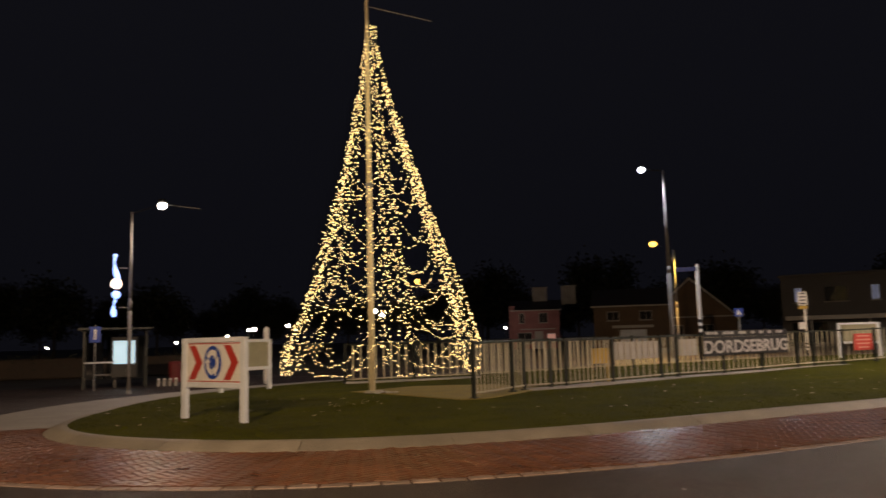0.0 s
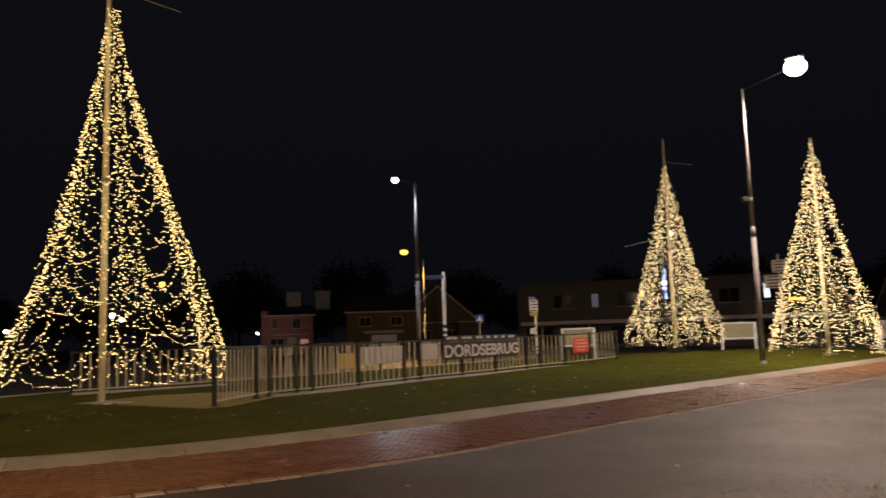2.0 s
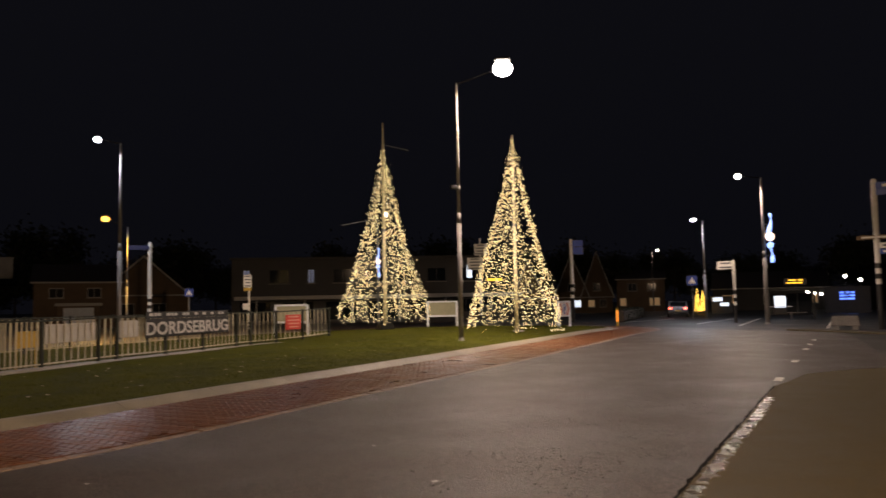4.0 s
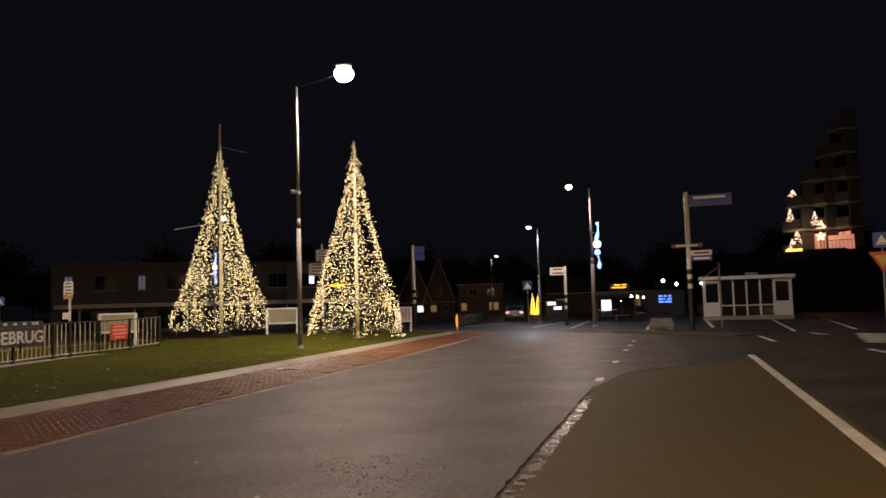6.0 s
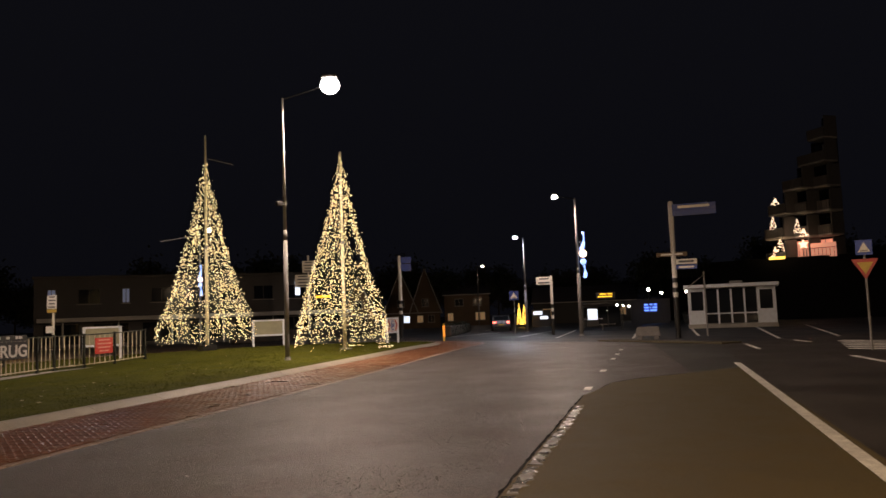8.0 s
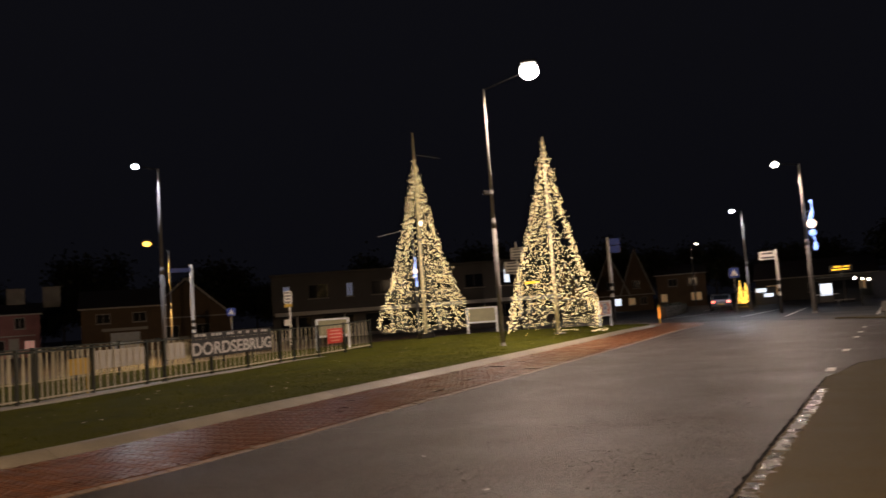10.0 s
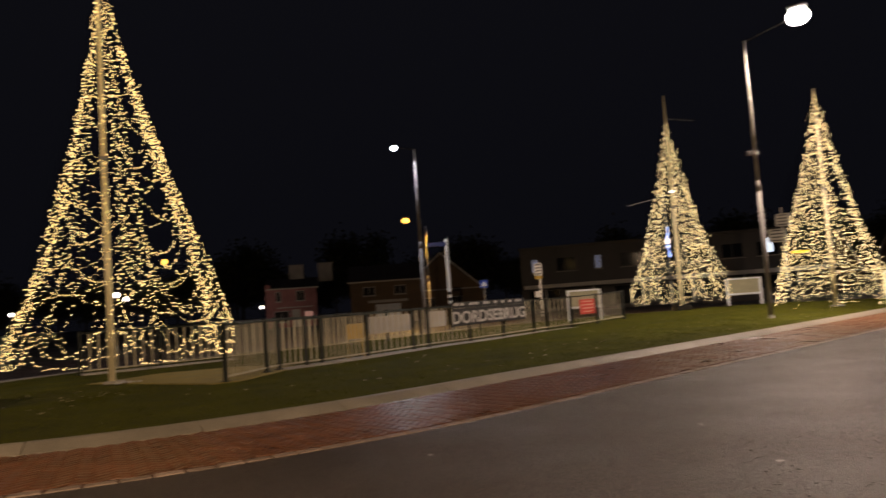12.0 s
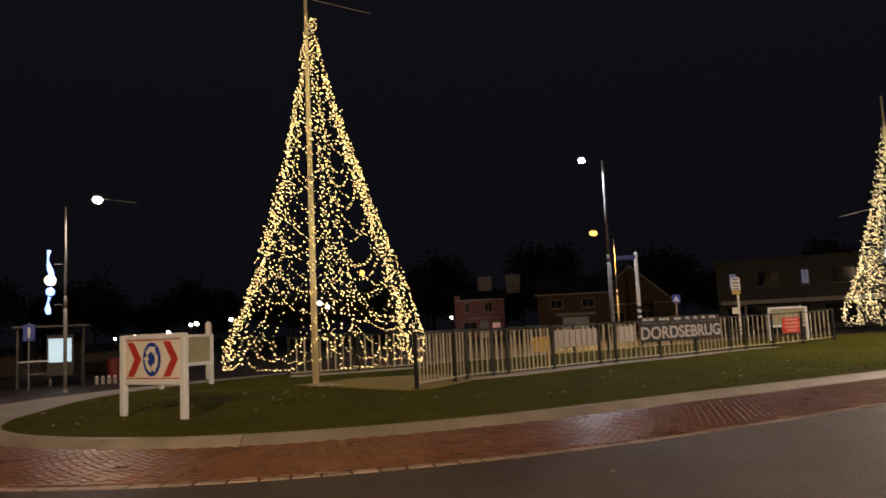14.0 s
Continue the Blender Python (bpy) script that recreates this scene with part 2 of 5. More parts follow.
def prism(bm, outline, depth, y=0.0):
    """An outline in x and z, pulled out along y."""
    front = [bm.verts.new((x, y, z)) for x, z in outline]
    back = [bm.verts.new((x, y + depth, z)) for x, z in outline]
    bm.faces.new(front)
    bm.faces.new(back[::-1])
    for i in range(len(outline)):
        j = (i + 1) % len(outline)
        bm.faces.new((front[j], front[i], back[i], back[j]))
    bmesh.ops.recalc_face_normals(bm, faces=bm.faces)
    return bm


def B():
    return bmesh.new()


def part(name, bm, mat, parent=None, label="", smooth=False):
    me = bpy.data.meshes.new(name)
    bm.to_mesh(me)
    bm.free()
    me.materials.append(mat)
    if smooth:
        for p in me.polygons:
            p.use_smooth = True
    ob = new(name, me)
    ob.parent = parent
    if label:
        ob["label"] = label
    return ob


def thing(name, label, category, x, y, z=0.0, rz=0.0, group="", kind=""):
    ob = new(name)
    ob.empty_display_size = 0.2
    ob.matrix_basis = pose(x, y, z, 0, 0, rz)
    return tagged(ob, label, category, group, kind)


def flat(name, verts, faces, mat, parent=None, label=""):
    me = bpy.data.meshes.new(name)
    me.from_pydata(verts, [], faces)
    me.materials.append(mat)
    ob = new(name, me)
    ob.parent = parent
    if label:
        ob["label"] = label
    return ob


def face(x, y):
    return -math.degrees(math.atan2(x, y))


def letters(text, size, mat, parent, name="lettering", x=0.0, y=0.0, z=0.0, bold=0.0, wide=1.0):
    cu = bpy.data.curves.new(name, "FONT")
    cu.body, cu.size, cu.align_x, cu.extrude, cu.offset = text, size, "CENTER", 0.004, bold
    tmp = new("tmp", cu)
    dg = bpy.context.evaluated_depsgraph_get()
    me = bpy.data.meshes.new_from_object(tmp.evaluated_get(dg))
    bpy.data.objects.remove(tmp)
    me.materials.clear()
    me.materials.append(mat)
    ob = new(name, me)
    ob.parent = parent
    ob.matrix_basis = pose(x, y, z, 90, 0, 0) @ Matrix.Diagonal((wide, 1, 1, 1))
    return ob


# ---- ground, road, island ----
flat("ground", [(-900, -900, -0.012), (900, -900, -0.012), (900, 900, -0.012), (-900, 900, -0.012)], [(0, 1, 2, 3)], GROUND)
tagged(bpy.data.objects["ground"], "dark damp asphalt and paving reaching to the horizon", "ground", kind="structure")

CONTROL = [(-9.9, 14.6), (-8.05, 11.35), (-4.4, 10.1), (-0.48, 11.2), (4.44, 14.5), (12.25, 19.85), (25.0, 29.0), (31.0, 33.6), (30.0, 40.0), (21.0, 44.5), (8.0, 40.0), (-6.0, 28.5), (-10.4, 21.0)]


def closed_curve(pts, step=0.35):
    """A smooth closed line through the points, at even steps."""
    dense, n = [], len(pts)
    for i in range(n):
        p = [Vector(pts[(i + k) % n]) for k in (-1, 0, 1, 2)]
        for k in range(40):
            t = k / 40
            dense.append(0.5 * (2 * p[1] + (p[2] - p[0]) * t + (2 * p[0] - 5 * p[1] + 4 * p[2] - p[3]) * t * t + (3 * p[1] - p[0] - 3 * p[2] + p[3]) * t ** 3))
    dense.append(dense[0])
    run = np.r_[0, np.cumsum([(b - a).length for a, b in zip(dense, dense[1:])])]
    count = int(run[-1] / step)
    at = np.arange(count) * run[-1] / count
    xs, ys = np.interp(at, run, [p.x for p in dense]), np.interp(at, run, [p.y for p in dense])
    return np.stack([xs, ys], 1), run[-1]


EDGE, EDGE_LEN = closed_curve(CONTROL)
TAN = np.roll(EDGE, -1, 0) - np.roll(EDGE, 1, 0)
TAN /= np.linalg.norm(TAN, axis=1)[:, None]
OUT = np.stack([TAN[:, 1], -TAN[:, 0]], 1)  # the line runs anticlockwise
N_EDGE = len(EDGE)


def along(s, off):
    """The place at s metres along the kerb line and off metres outside it."""
    u = (s / EDGE_LEN * N_EDGE) % N_EDGE
    i, f = int(u) % N_EDGE, u % 1
    j = (i + 1) % N_EDGE
    p = EDGE[i] * (1 - f) + EDGE[j] * f
    o = OUT[i] * (1 - f) + OUT[j] * f
    return p + o * off


def fade(v):
    v = max(0.0, min(1.0, v))
    return v * v * (3 - 2 * v)


def turf_height(x, y):
    d = float(np.min(np.hypot(EDGE[:, 0] - x, EDGE[:, 1] - y)))
    r2 = (x - 20) ** 2 + (y - 33) ** 2
    return 0.135 + 0.32 * math.exp(-r2 / 50) * fade((d - 0.4) / 4) + 0.03 * noise.noise((x * 0.3, y * 0.3, 0)) * fade(d / 3)


def build_island():
    spine = [Vector((-4.5, 16.5)), Vector((24.0, 37.5))]
    axis = spine[1] - spine[0]
    verts, faces, rings = [], [], [0.0, 0.05, 0.12, 0.2, 0.3, 0.4, 0.5, 0.6, 0.7, 0.8, 0.9, 1.0]
    for k in rings:
        for i in range(N_EDGE):
            b = Vector(EDGE[i] - OUT[i] * 0.33)
            t = max(0.0, min(1.0, (b - spine[0]).dot(axis) / axis.length_squared))
            p = b.lerp(spine[0] + axis * t, k)
            verts.append((p.x, p.y, turf_height(p.x, p.y)))
    for r in range(len(rings) - 1):
        for i in range(N_EDGE):
            j = (i + 1) % N_EDGE
            faces.append((r * N_EDGE + i, r * N_EDGE + j, (r + 1) * N_EDGE + j, (r + 1) * N_EDGE + i))
    ob = flat("grass_island", verts, faces, TURF)
    for p in ob.data.polygons:
        p.use_smooth = True
    return tagged(ob, "raised traffic island of short damp grass inside a concrete kerb", "grass", kind="structure")


build_island()

# the carriageway round the island: a sheet between the apron and the outer edge
APRON = 2.5


def ring_sheet(name, inner, outer, z, mat, label, s0=0.0, s1=None, step=0.5):
    s1 = EDGE_LEN if s1 is None else s1
    n = int((s1 - s0) / step)
    verts, faces = [], []
    for i in range(n + 1):
        s = s0 + (s1 - s0) * i / n
        a, b = along(s, inner), along(s, outer)
        verts += [(a[0], a[1], z), (b[0], b[1], z)]
    for i in range(n):
        faces.append((2 * i, 2 * i + 1, 2 * i + 3, 2 * i + 2))
    return tagged(flat(name, verts, faces, mat), label, "road", kind="structure")


ring_sheet("road", APRON - 0.1, 11.5, -0.004, ASPHALT, "wet dark asphalt carriageway round the island")

# cycle path on which the walk stands, its gutter, and the side road beyond the white line
U, V = Vector((0.848, 0.53)), Vector((0.53, -0.848))


def local(s, o):
    """s metres along the near road edge, o metres away from the road."""
    p = Vector((5.3, 4.4)) + U * s + V * o
    return p.x, p.y


def build_path():
    near = [(-40, -0.05), (8.3, -0.05), (9.06, 0.1), (10.83, 0.34), (11.76, 0.88), (12.76, 1.74), (13.7, 2.6), (14.6, 3.3)]
    far = [(16.4, 3.5), (-40, 3.5)]
    ring = [local(*p) for p in near + far]
    bm = B()
    vs = [bm.verts.new((x, y, 0.03)) for x, y in ring]
    f = bm.faces.new(vs)
    low = bmesh.ops.extrude_face_region(bm, geom=[f])
    for v in low["geom"]:
        if isinstance(v, bmesh.types.BMVert):
            v.co.z = -0.01
    bmesh.ops.recalc_face_normals(bm, faces=bm.faces)
    tagged(part("cycle_path", bm, PATH_ASPHALT), "brownish damp asphalt cycle path beside the carriageway", "path", kind="structure")
    rnd = random.Random(5)
    # the cracked tar joint follows the edge of the path
    verts, faces = [], []
    run = [(-9.0, -0.05)] + near[1:6]
    for (s0, o0), (s1, o1) in zip(run, run[1:]):
        n = max(2, int(math.hypot(s1 - s0, o1 - o0) / 0.14))
        for k in range(n):
            s, o = s0 + (s1 - s0) * k / n, o0 + (o1 - o0) * k / n + rnd.uniform(-0.012, 0.012)
            verts += [(*local(s, o - rnd.uniform(0.035, 0.075)), 0.004), (*local(s, o + 0.004), 0.034)]
    for k in range(len(verts) // 2 - 1):
        faces.append((2 * k, 2 * k + 1, 2 * k + 3, 2 * k + 2))
    tagged(flat("gutter_joint", verts, faces, TAR), "dark cracked tar joint between carriageway and cycle path", "joint", kind="structure")
    # broken wet pieces along the edge
    g = thing("gutter", "worn broken wet gutter strip along the cycle path", "gutter", 0, 0, kind="structure")
    s = -6.0
    while s < 6.4:
        length = rnd.uniform(0.16, 0.42)
        reach = 0.13 - 0.05 * max(0.0, s - 4.5) / 3
        edge = []
        steps = 5
        for k in range(steps + 1):
            edge.append((s + length * k / steps, -0.015 + rnd.uniform(-0.012, 0.02)))
        for k in range(steps, -1, -1):
            edge.append((s + length * k / steps, reach + rnd.uniform(-0.055, 0.02)))
        bm = B()
        lo = [bm.verts.new((*local(*e), 0.02)) for e in edge]
        hi = [bm.verts.new((*local(*e), 0.036 + rnd.uniform(0, 0.01))) for e in edge]
        for k in range(len(edge)):
            q = (k + 1) % len(edge)
            bm.faces.new((lo[k], lo[q], hi[q], hi[k]))
        for k in range(steps):
            bm.faces.new((hi[k], hi[k + 1], hi[2 * steps - k], hi[2 * steps + 1 - k]))
        bmesh.ops.recalc_face_normals(bm, faces=bm.faces)
        part("gutter_stone", bm, WET_STONE, g)
        s += length + rnd.choice((0.01, 0.02, 0.02, 0.09))


build_path()


def stripe(name, a, b, width, label="worn white painted road line", z=0.0):
    a, b = Vector(a), Vector(b)
    d = (b - a).normalized()
    w = Vector((-d.y, d.x)) * width / 2
    bm = B()
    pts = [a - w, b - w, b + w, a + w]
    lo = [bm.verts.new((p.x, p.y, z - 0.006)) for p in pts]
    hi = [bm.verts.new((p.x, p.y, z + 0.004)) for p in pts]
    bm.faces.new(hi)
    for i in range(4):
        bm.faces.new((lo[i], lo[(i + 1) % 4], hi[(i + 1) % 4], hi[i]))
    return tagged(part(name, bm, ROAD_PAINT), label, "road marking", kind="structure")


side = [local(-40, 3.4), local(16, 3.4), (27, 13.4), (33, 17.5), (60, 33), (75, 20), (45, -5), (20, -30)]
tagged(flat("side_road", [(x, y, 0.0) for x, y in side], [tuple(range(len(side)))], SIDE_ASPHALT), "dark asphalt side road beyond a white line", "road", kind="structure")
stripe("road_line", (3.0, -0.87), (20.95, 10.12), 0.17, z=0.032)
for a, b in [(local(q, -0.1), local(q + 0.6, -0.1)) for q in (9.55, 14.3, 19.3, 21.95, 25.0)] + [((31.4, 15.0), (28.0, 12.8)), ((34.6, 14.3), (33.2, 13.1))]:
    stripe("road_dash", a, b, 0.15, z=0.004)
for a, b in [((61.3, 34.7), (40.0, 21.9)), ((59.4, 28.1), (36.2, 15.7)), ((58.1, 23.5), (38.7, 14.0)), ((24.9, 8.5), (21.0, 5.7)), ((40.8, 42.9), (49.3, 45.9)), ((39.8, 35.1), (51.4, 41.7)), ((38.2, 30.5), (52.5, 40.1)), ((36.9, 24.1), (51.5, 33.3)), ((56, 54), (80, 72))]:
    stripe("road_line", a, b, 0.16, z=0.004)
for i in range(6):
    a = (28.7 + 1.12 * i, 9.9 + 0.48 * i)
    stripe("zebra_stripe", a, (a[0] - 0.5, a[1] - 4.2), 0.5, "white painted zebra crossing stripe on the side road", z=0.004)

# darker asphalt whose colour also holds the lack of lamplight out there
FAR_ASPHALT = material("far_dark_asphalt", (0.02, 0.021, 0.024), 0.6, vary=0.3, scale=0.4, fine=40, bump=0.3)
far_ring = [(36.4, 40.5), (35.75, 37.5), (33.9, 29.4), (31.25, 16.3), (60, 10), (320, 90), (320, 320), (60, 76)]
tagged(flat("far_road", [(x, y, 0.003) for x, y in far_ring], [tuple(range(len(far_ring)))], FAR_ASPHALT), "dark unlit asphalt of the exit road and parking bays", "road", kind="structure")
VERGE = material("bare_verge", (0.075, 0.06, 0.03), 0.85, vary=0.35, scale=1.2, fine=30, bump=0.5)
bm = B()
ring = [(33.5, 24.0), (31.15, 15.9), (32.3, 15.6), (34.6, 23.6)]
lo, hi = [bm.verts.new((x, y, 0.0)) for x, y in ring], [bm.verts.new((x, y, 0.07)) for x, y in ring]
bm.faces.new(hi)
for i in range(4):
    bm.faces.new((lo[i], lo[(i + 1) % 4], hi[(i + 1) % 4], hi[i]))
bmesh.ops.recalc_face_normals(bm, faces=bm.faces)
tagged(part("verge", bm, VERGE), "low brown bare verge beside the roundabout", "verge", kind="structure")

# ---- masts dressed as light trees ----


def light_tree(x, y, z, height, radius, top_mast, mast_r, seed, lean=(0.0, 0.0), rows=26, turn=0.0, stays=(), footing=False, bulb=0.0096, strings=4, bow=1.28, rib_gap=0.13, swag_gap=0.13, stray=0.014, glow=None, offset=0.0, lobes=0.0, trail=0, bearings=None, heavy=None, label=""):
    rnd = random.Random(seed)
    root = thing("light_tree", label, "light tree", x, y, z, group="masts hung with light strings")
    bm = tube(B(), (0, 0, -0.1), (0, 0, height * 0.55), mast_r, mast_r * 0.85, 12)
    tube(bm, (0, 0, height * 0.55), (0, 0, height + top_mast), mast_r * 0.8, mast_r * 0.5, 12)
    part("mast", bm, MAST, root, "tall pale painted flag mast", True)
    part("collar", tube(B(), (0, 0, height * 0.55 - 0.06), (0, 0, height * 0.55 + 0.06), mast_r * 1.1, n=12), STEEL, root)
    bm = box(B(), (0.05, 0, 0.03), (0.42, 0.42, 0.06), bevel=0.012)
    part("base_plate", bm, CONCRETE, root)
    if footing:
        part("footing_box", box(B(), (0, 0, 0.12), (0.75, 0.55, 0.3), bevel=0.03), BLACK, root, "dark ballast box round the foot")
    for a, b in stays:
        part("stay", tube(B(), a, b, 0.013, n=5), STEEL, root)

    def skin(az, k):
        """A place on the outside at azimuth az; k runs from the tip (0) to the hem (1)."""
        h = height * (1 - k) + 0.5 * k
        r = radius * (0.03 + 0.97 * k ** bow)
        if k > 0.93:
            r *= 1 - 0.1 * (k - 0.93) / 0.07
        r *= 1 + lobes * k * math.sin(az * 5 + k * 9 + seed)
        return Vector((r * math.sin(az) + lean[0] * k ** 0.7 + offset * (1 + 13 * k * k * (1 - k)), -r * math.cos(az) + lean[1] * k ** 1.2, h))

    ico = bmesh.new()
    bmesh.ops.create_icosphere(ico, subdivisions=1, radius=1)
    iv = np.array([v.co[:] for v in ico.verts])
    fi = [[v.index for v in f.verts] for f in ico.faces]
    ico.free()
    if bearings:
        azs = [radians(a) for a in bearings]
    else:
        azs = [radians(turn + i * 360 / 7 + rnd.uniform(-5, 5)) for i in range(7)]
    ribs = len(azs)
    spots, lines = [], []

    def string(pts, gap, jitter):
        lines.append(pts)
        left = rnd.uniform(0, gap)
        for a, b in zip(pts, pts[1:]):
            d = (b - a).length
            while left < d:
                p = a.lerp(b, left / d)
                spots.append(p + Vector([rnd.gauss(0, jitter) for _ in range(3)]))
                left += gap * rnd.uniform(0.75, 1.3)
            left -= d

    for i, az in enumerate(azs):
        for s in range(strings if heavy is None or i in heavy else 2):  # bunched strings along a rib
            w = radians(rnd.uniform(-4, 4))
            low = rnd.uniform(0.93, 1.0)
            high = 0.0 if s < 2 else rnd.uniform(0.08, 0.4)
            string([skin(az + w * (0.4 + 0.6 * math.sin(k * 0.9 + s)), high + (low - high) * k / 24) for k in range(25)], rib_gap, 0.04)
        nxt = azs[(i + 1) % ribs]
        nxt += 2 * math.pi if nxt < az else 0
        # hanging strings near the rib
        for s in range(2):
            w = az + (nxt - az) * rnd.choice((0.14, 0.2, 0.8, 0.88)) + radians(rnd.uniform(-3, 3))
            k0 = rnd.uniform(0.25, 0.6)
            string([skin(w, k0 + (1 - k0) * k / 14) for k in range(15)], 0.17, 0.04)
        # swags from rib to rib
        for r in range(rows):
            k = 0.08 + 0.86 * (max(0.0, r + rnd.uniform(-0.25, 0.25)) / rows) ** 0.78
            if rnd.random() < 0.24 and k > 0.35:
                continue
            k2 = k + rnd.uniform(-0.02, 0.02)
            sag = rnd.uniform(0.06, 0.15) * (0.3 + k)
            pts = []
            for q in range(13):
                u = q / 12
                kk = min(1.0, k * (1 - u) + k2 * u + sag * 4 * u * (1 - u))
                p = skin(az + (nxt - az) * u, kk)
                inner = 1 - 0.05 * 4 * u * (1 - u)
                pts.append(Vector((p.x * inner, p.y * inner, p.z)))
            string(pts, swag_gap, stray)
    for i in range(trail):  # loose ends lying on the grass
        az = rnd.uniform(0, 6.283)
        a = skin(az, 1.0)
        out = Vector((math.sin(az), -math.cos(az), 0))
        side = Vector((math.cos(az), math.sin(az), 0)) * rnd.uniform(-0.5, 0.5)
        string([a, a + out * 0.1 + Vector((0, 0, -0.42)), a + out * rnd.uniform(0.2, 0.6) + side + Vector((0, 0, -0.45))], 0.14, 0.02)
    centre = np.array([p[:] for p in spots])
    size = np.random.RandomState(seed).uniform(0.65, 1.3, len(spots)) * bulb
    verts = (centre[:, None, :] + iv[None] * size[:, None, None]).reshape(-1, 3)
    faces = [[j + 12 * n for j in f] for n in range(len(spots)) for f in fi]
    bulbs = flat("light_net", verts.tolist(), faces, glow or BULB, root, "warm white string light bulbs")
    bulbs["kind"] = "stuff"
    cv, cf = [], []
    for pts in lines:
        base = len(cv)
        for p in pts:
            cv += [(p.x, p.y, p.z), (p.x + 0.006, p.y + 0.004, p.z), (p.x, p.y, p.z + 0.008)]
        for q in range(len(pts) - 1):
            a = base + 3 * q
            cf += [(a, a + 1, a + 4, a + 3), (a + 1, a + 2, a + 5, a + 4), (a + 2, a, a + 3, a + 5)]
    cables = flat("cable_net", cv, cf, CABLE, root, "thin dark cables of the light strings")
    cables["kind"] = "stuff"
    return root


light_tree(-4.93, 19.64, turf_height(-4.93, 19.64), 9.9, 3.02, 1.3, 0.085, 3, (-0.16, 1.1), 19, 0, [((0, 0, 10.45), (1.75, 0.2, 9.95))], bulb=0.0126, strings=6, bow=1.32, rib_gap=0.14, swag_gap=0.108, stray=0.022, offset=0.12, lobes=0.03, bearings=(-42, 12, 60, 115, 175, 240), heavy=(0, 2), label="tall flag mast hung with a cone of warm swagged light strings")
light_tree(17.5, 35.4, turf_height(17.5, 35.4), 9.15, 2.42, 1.5, 0.09, 8, (0.11, 0.36), 34, -60, [((0, 0, 9.5), (1.2, -0.6, 9.2)), ((-0.6, 0.3, 5.6), (-1.9, 1.0, 5.35))], True, 0.0165, 1, rib_gap=0.15, swag_gap=0.165, stray=0.085, glow=LARGE_BULB, lobes=0.09, label="lit mast cone with a dark ballast box at its foot")
light_tree(21.4, 29.4, turf_height(21.4, 29.4), 9.05, 2.3, 0.25, 0.09, 14, (0.02, 0.26), 36, -33, bulb=0.0165, strings=1, rib_gap=0.15, swag_gap=0.16, stray=0.085, glow=LARGE_BULB, lobes=0.06, trail=26, label="densely lit mast cone whose strings trail on the grass")

# ---- railings ----


def railing(name, line, label, stops, gaps, height=1.27):
    """A railing along the line; stops holds, for each stretch, the shares of its length at which a post stands, gaps its picket spacing."""
    pts = [Vector(p) for p in line]
    o = pts[0]
    root = thing(name, label, "railing", o.x, o.y, 0, group="railings on the island")
    at, spacing = [], []
    for a, b, shares, gap in zip(pts, pts[1:], stops, gaps):
        at += [a.lerp(b, q) for q in shares]
        spacing += [gap] * len(shares)
    at.append(pts[-1])
    pick = post = None

    def stand(p, rz):
        nonlocal post
        if post is None:
            bm = box(B(), (0, 0, height / 2 - 0.03), (0.085, 0.085, height + 0.06), bevel=0.012)
            box(bm, (0, 0, height + 0.01), (0.1, 0.1, 0.03), bevel=0.008)
            box(bm, (0, 0, 0.03), (0.16, 0.16, 0.03), bevel=0.006)
            ob = part("post", bm, DARK_PAINT, root)
            post = ob.data
        else:
            ob = new("post", post)
            ob.parent = root
        ob.matrix_basis = pose(p.x, p.y, p.z, 0, 0, rz)

    for p0, p1, gap in zip(at, at[1:], spacing):
        d = p1 - p0
        rz = math.degrees(math.atan2(d.y, d.x))
        h0, h1 = turf_height(*p0), turf_height(*p1)
        e0, e1 = Vector((p0.x - o.x, p0.y - o.y, h0)), Vector((p1.x - o.x, p1.y - o.y, h1))
        slope = math.degrees(math.atan2(h1 - h0, d.length))
        for nm, zz, sz, mt in (("top_rail", height - 0.03, (0.055, 0.045), DARK_PAINT), ("bottom_rail", 0.13, (0.045, 0.035), PICKET)):
            ob = part(nm, box(B(), (0, 0, 0), ((e1 - e0).length, sz[0], sz[1]), bevel=0.006), mt, root)
            ob.matrix_basis = Matrix.Translation((e0 + e1) / 2 + Vector((0, 0, zz))) @ pose(0, 0, 0, 0, 0, rz) @ pose(0, 0, 0, 0, -slope, 0)
        stand(e0, rz)
        if p1 is at[-1]:
            stand(e1, rz)
        count = max(2, round(d.length / gap))
        for k in range(1, count):
            e = e0.lerp(e1, k / count)
            if pick is None:
                bm = box(B(), (0, 0, (height - 0.14) / 2 + 0.09), (0.05, 0.012, height - 0.14), bevel=0.003)
                ob = part("picket", bm, PICKET, root)
                pick = ob.data
            else:
                ob = new("picket", pick)
                ob.parent = root
            ob.matrix_basis = pose(e.x, e.y, e.z, 0, 0, rz)
    return root


FRONT = [(-2.02, 17.25), (-1.0, 19.6), (1.35, 22.2), (8.9, 29.6), (13.45, 32.9)]
railing("front_railing", FRONT, "railing of pale pickets between dark green posts on grass", [(0.0, 0.74), (0.0, 0.275, 0.445), (0.0, 0.1975, 0.27, 0.49, 0.69, 0.9), (0.0, 0.2925, 0.6275)], (0.175, 0.185, 0.25, 0.29))
railing("rear_railing", [(-7.0, 24.4), (-2.9, 26.6), (1.2, 30.6), (9.0, 37.0)], "second railing of pale pickets further back on the island", [(0.0, 0.5), (0.0, 0.33, 0.67), (0.0, 0.2, 0.4, 0.6, 0.8)], (0.25, 0.3, 0.3))


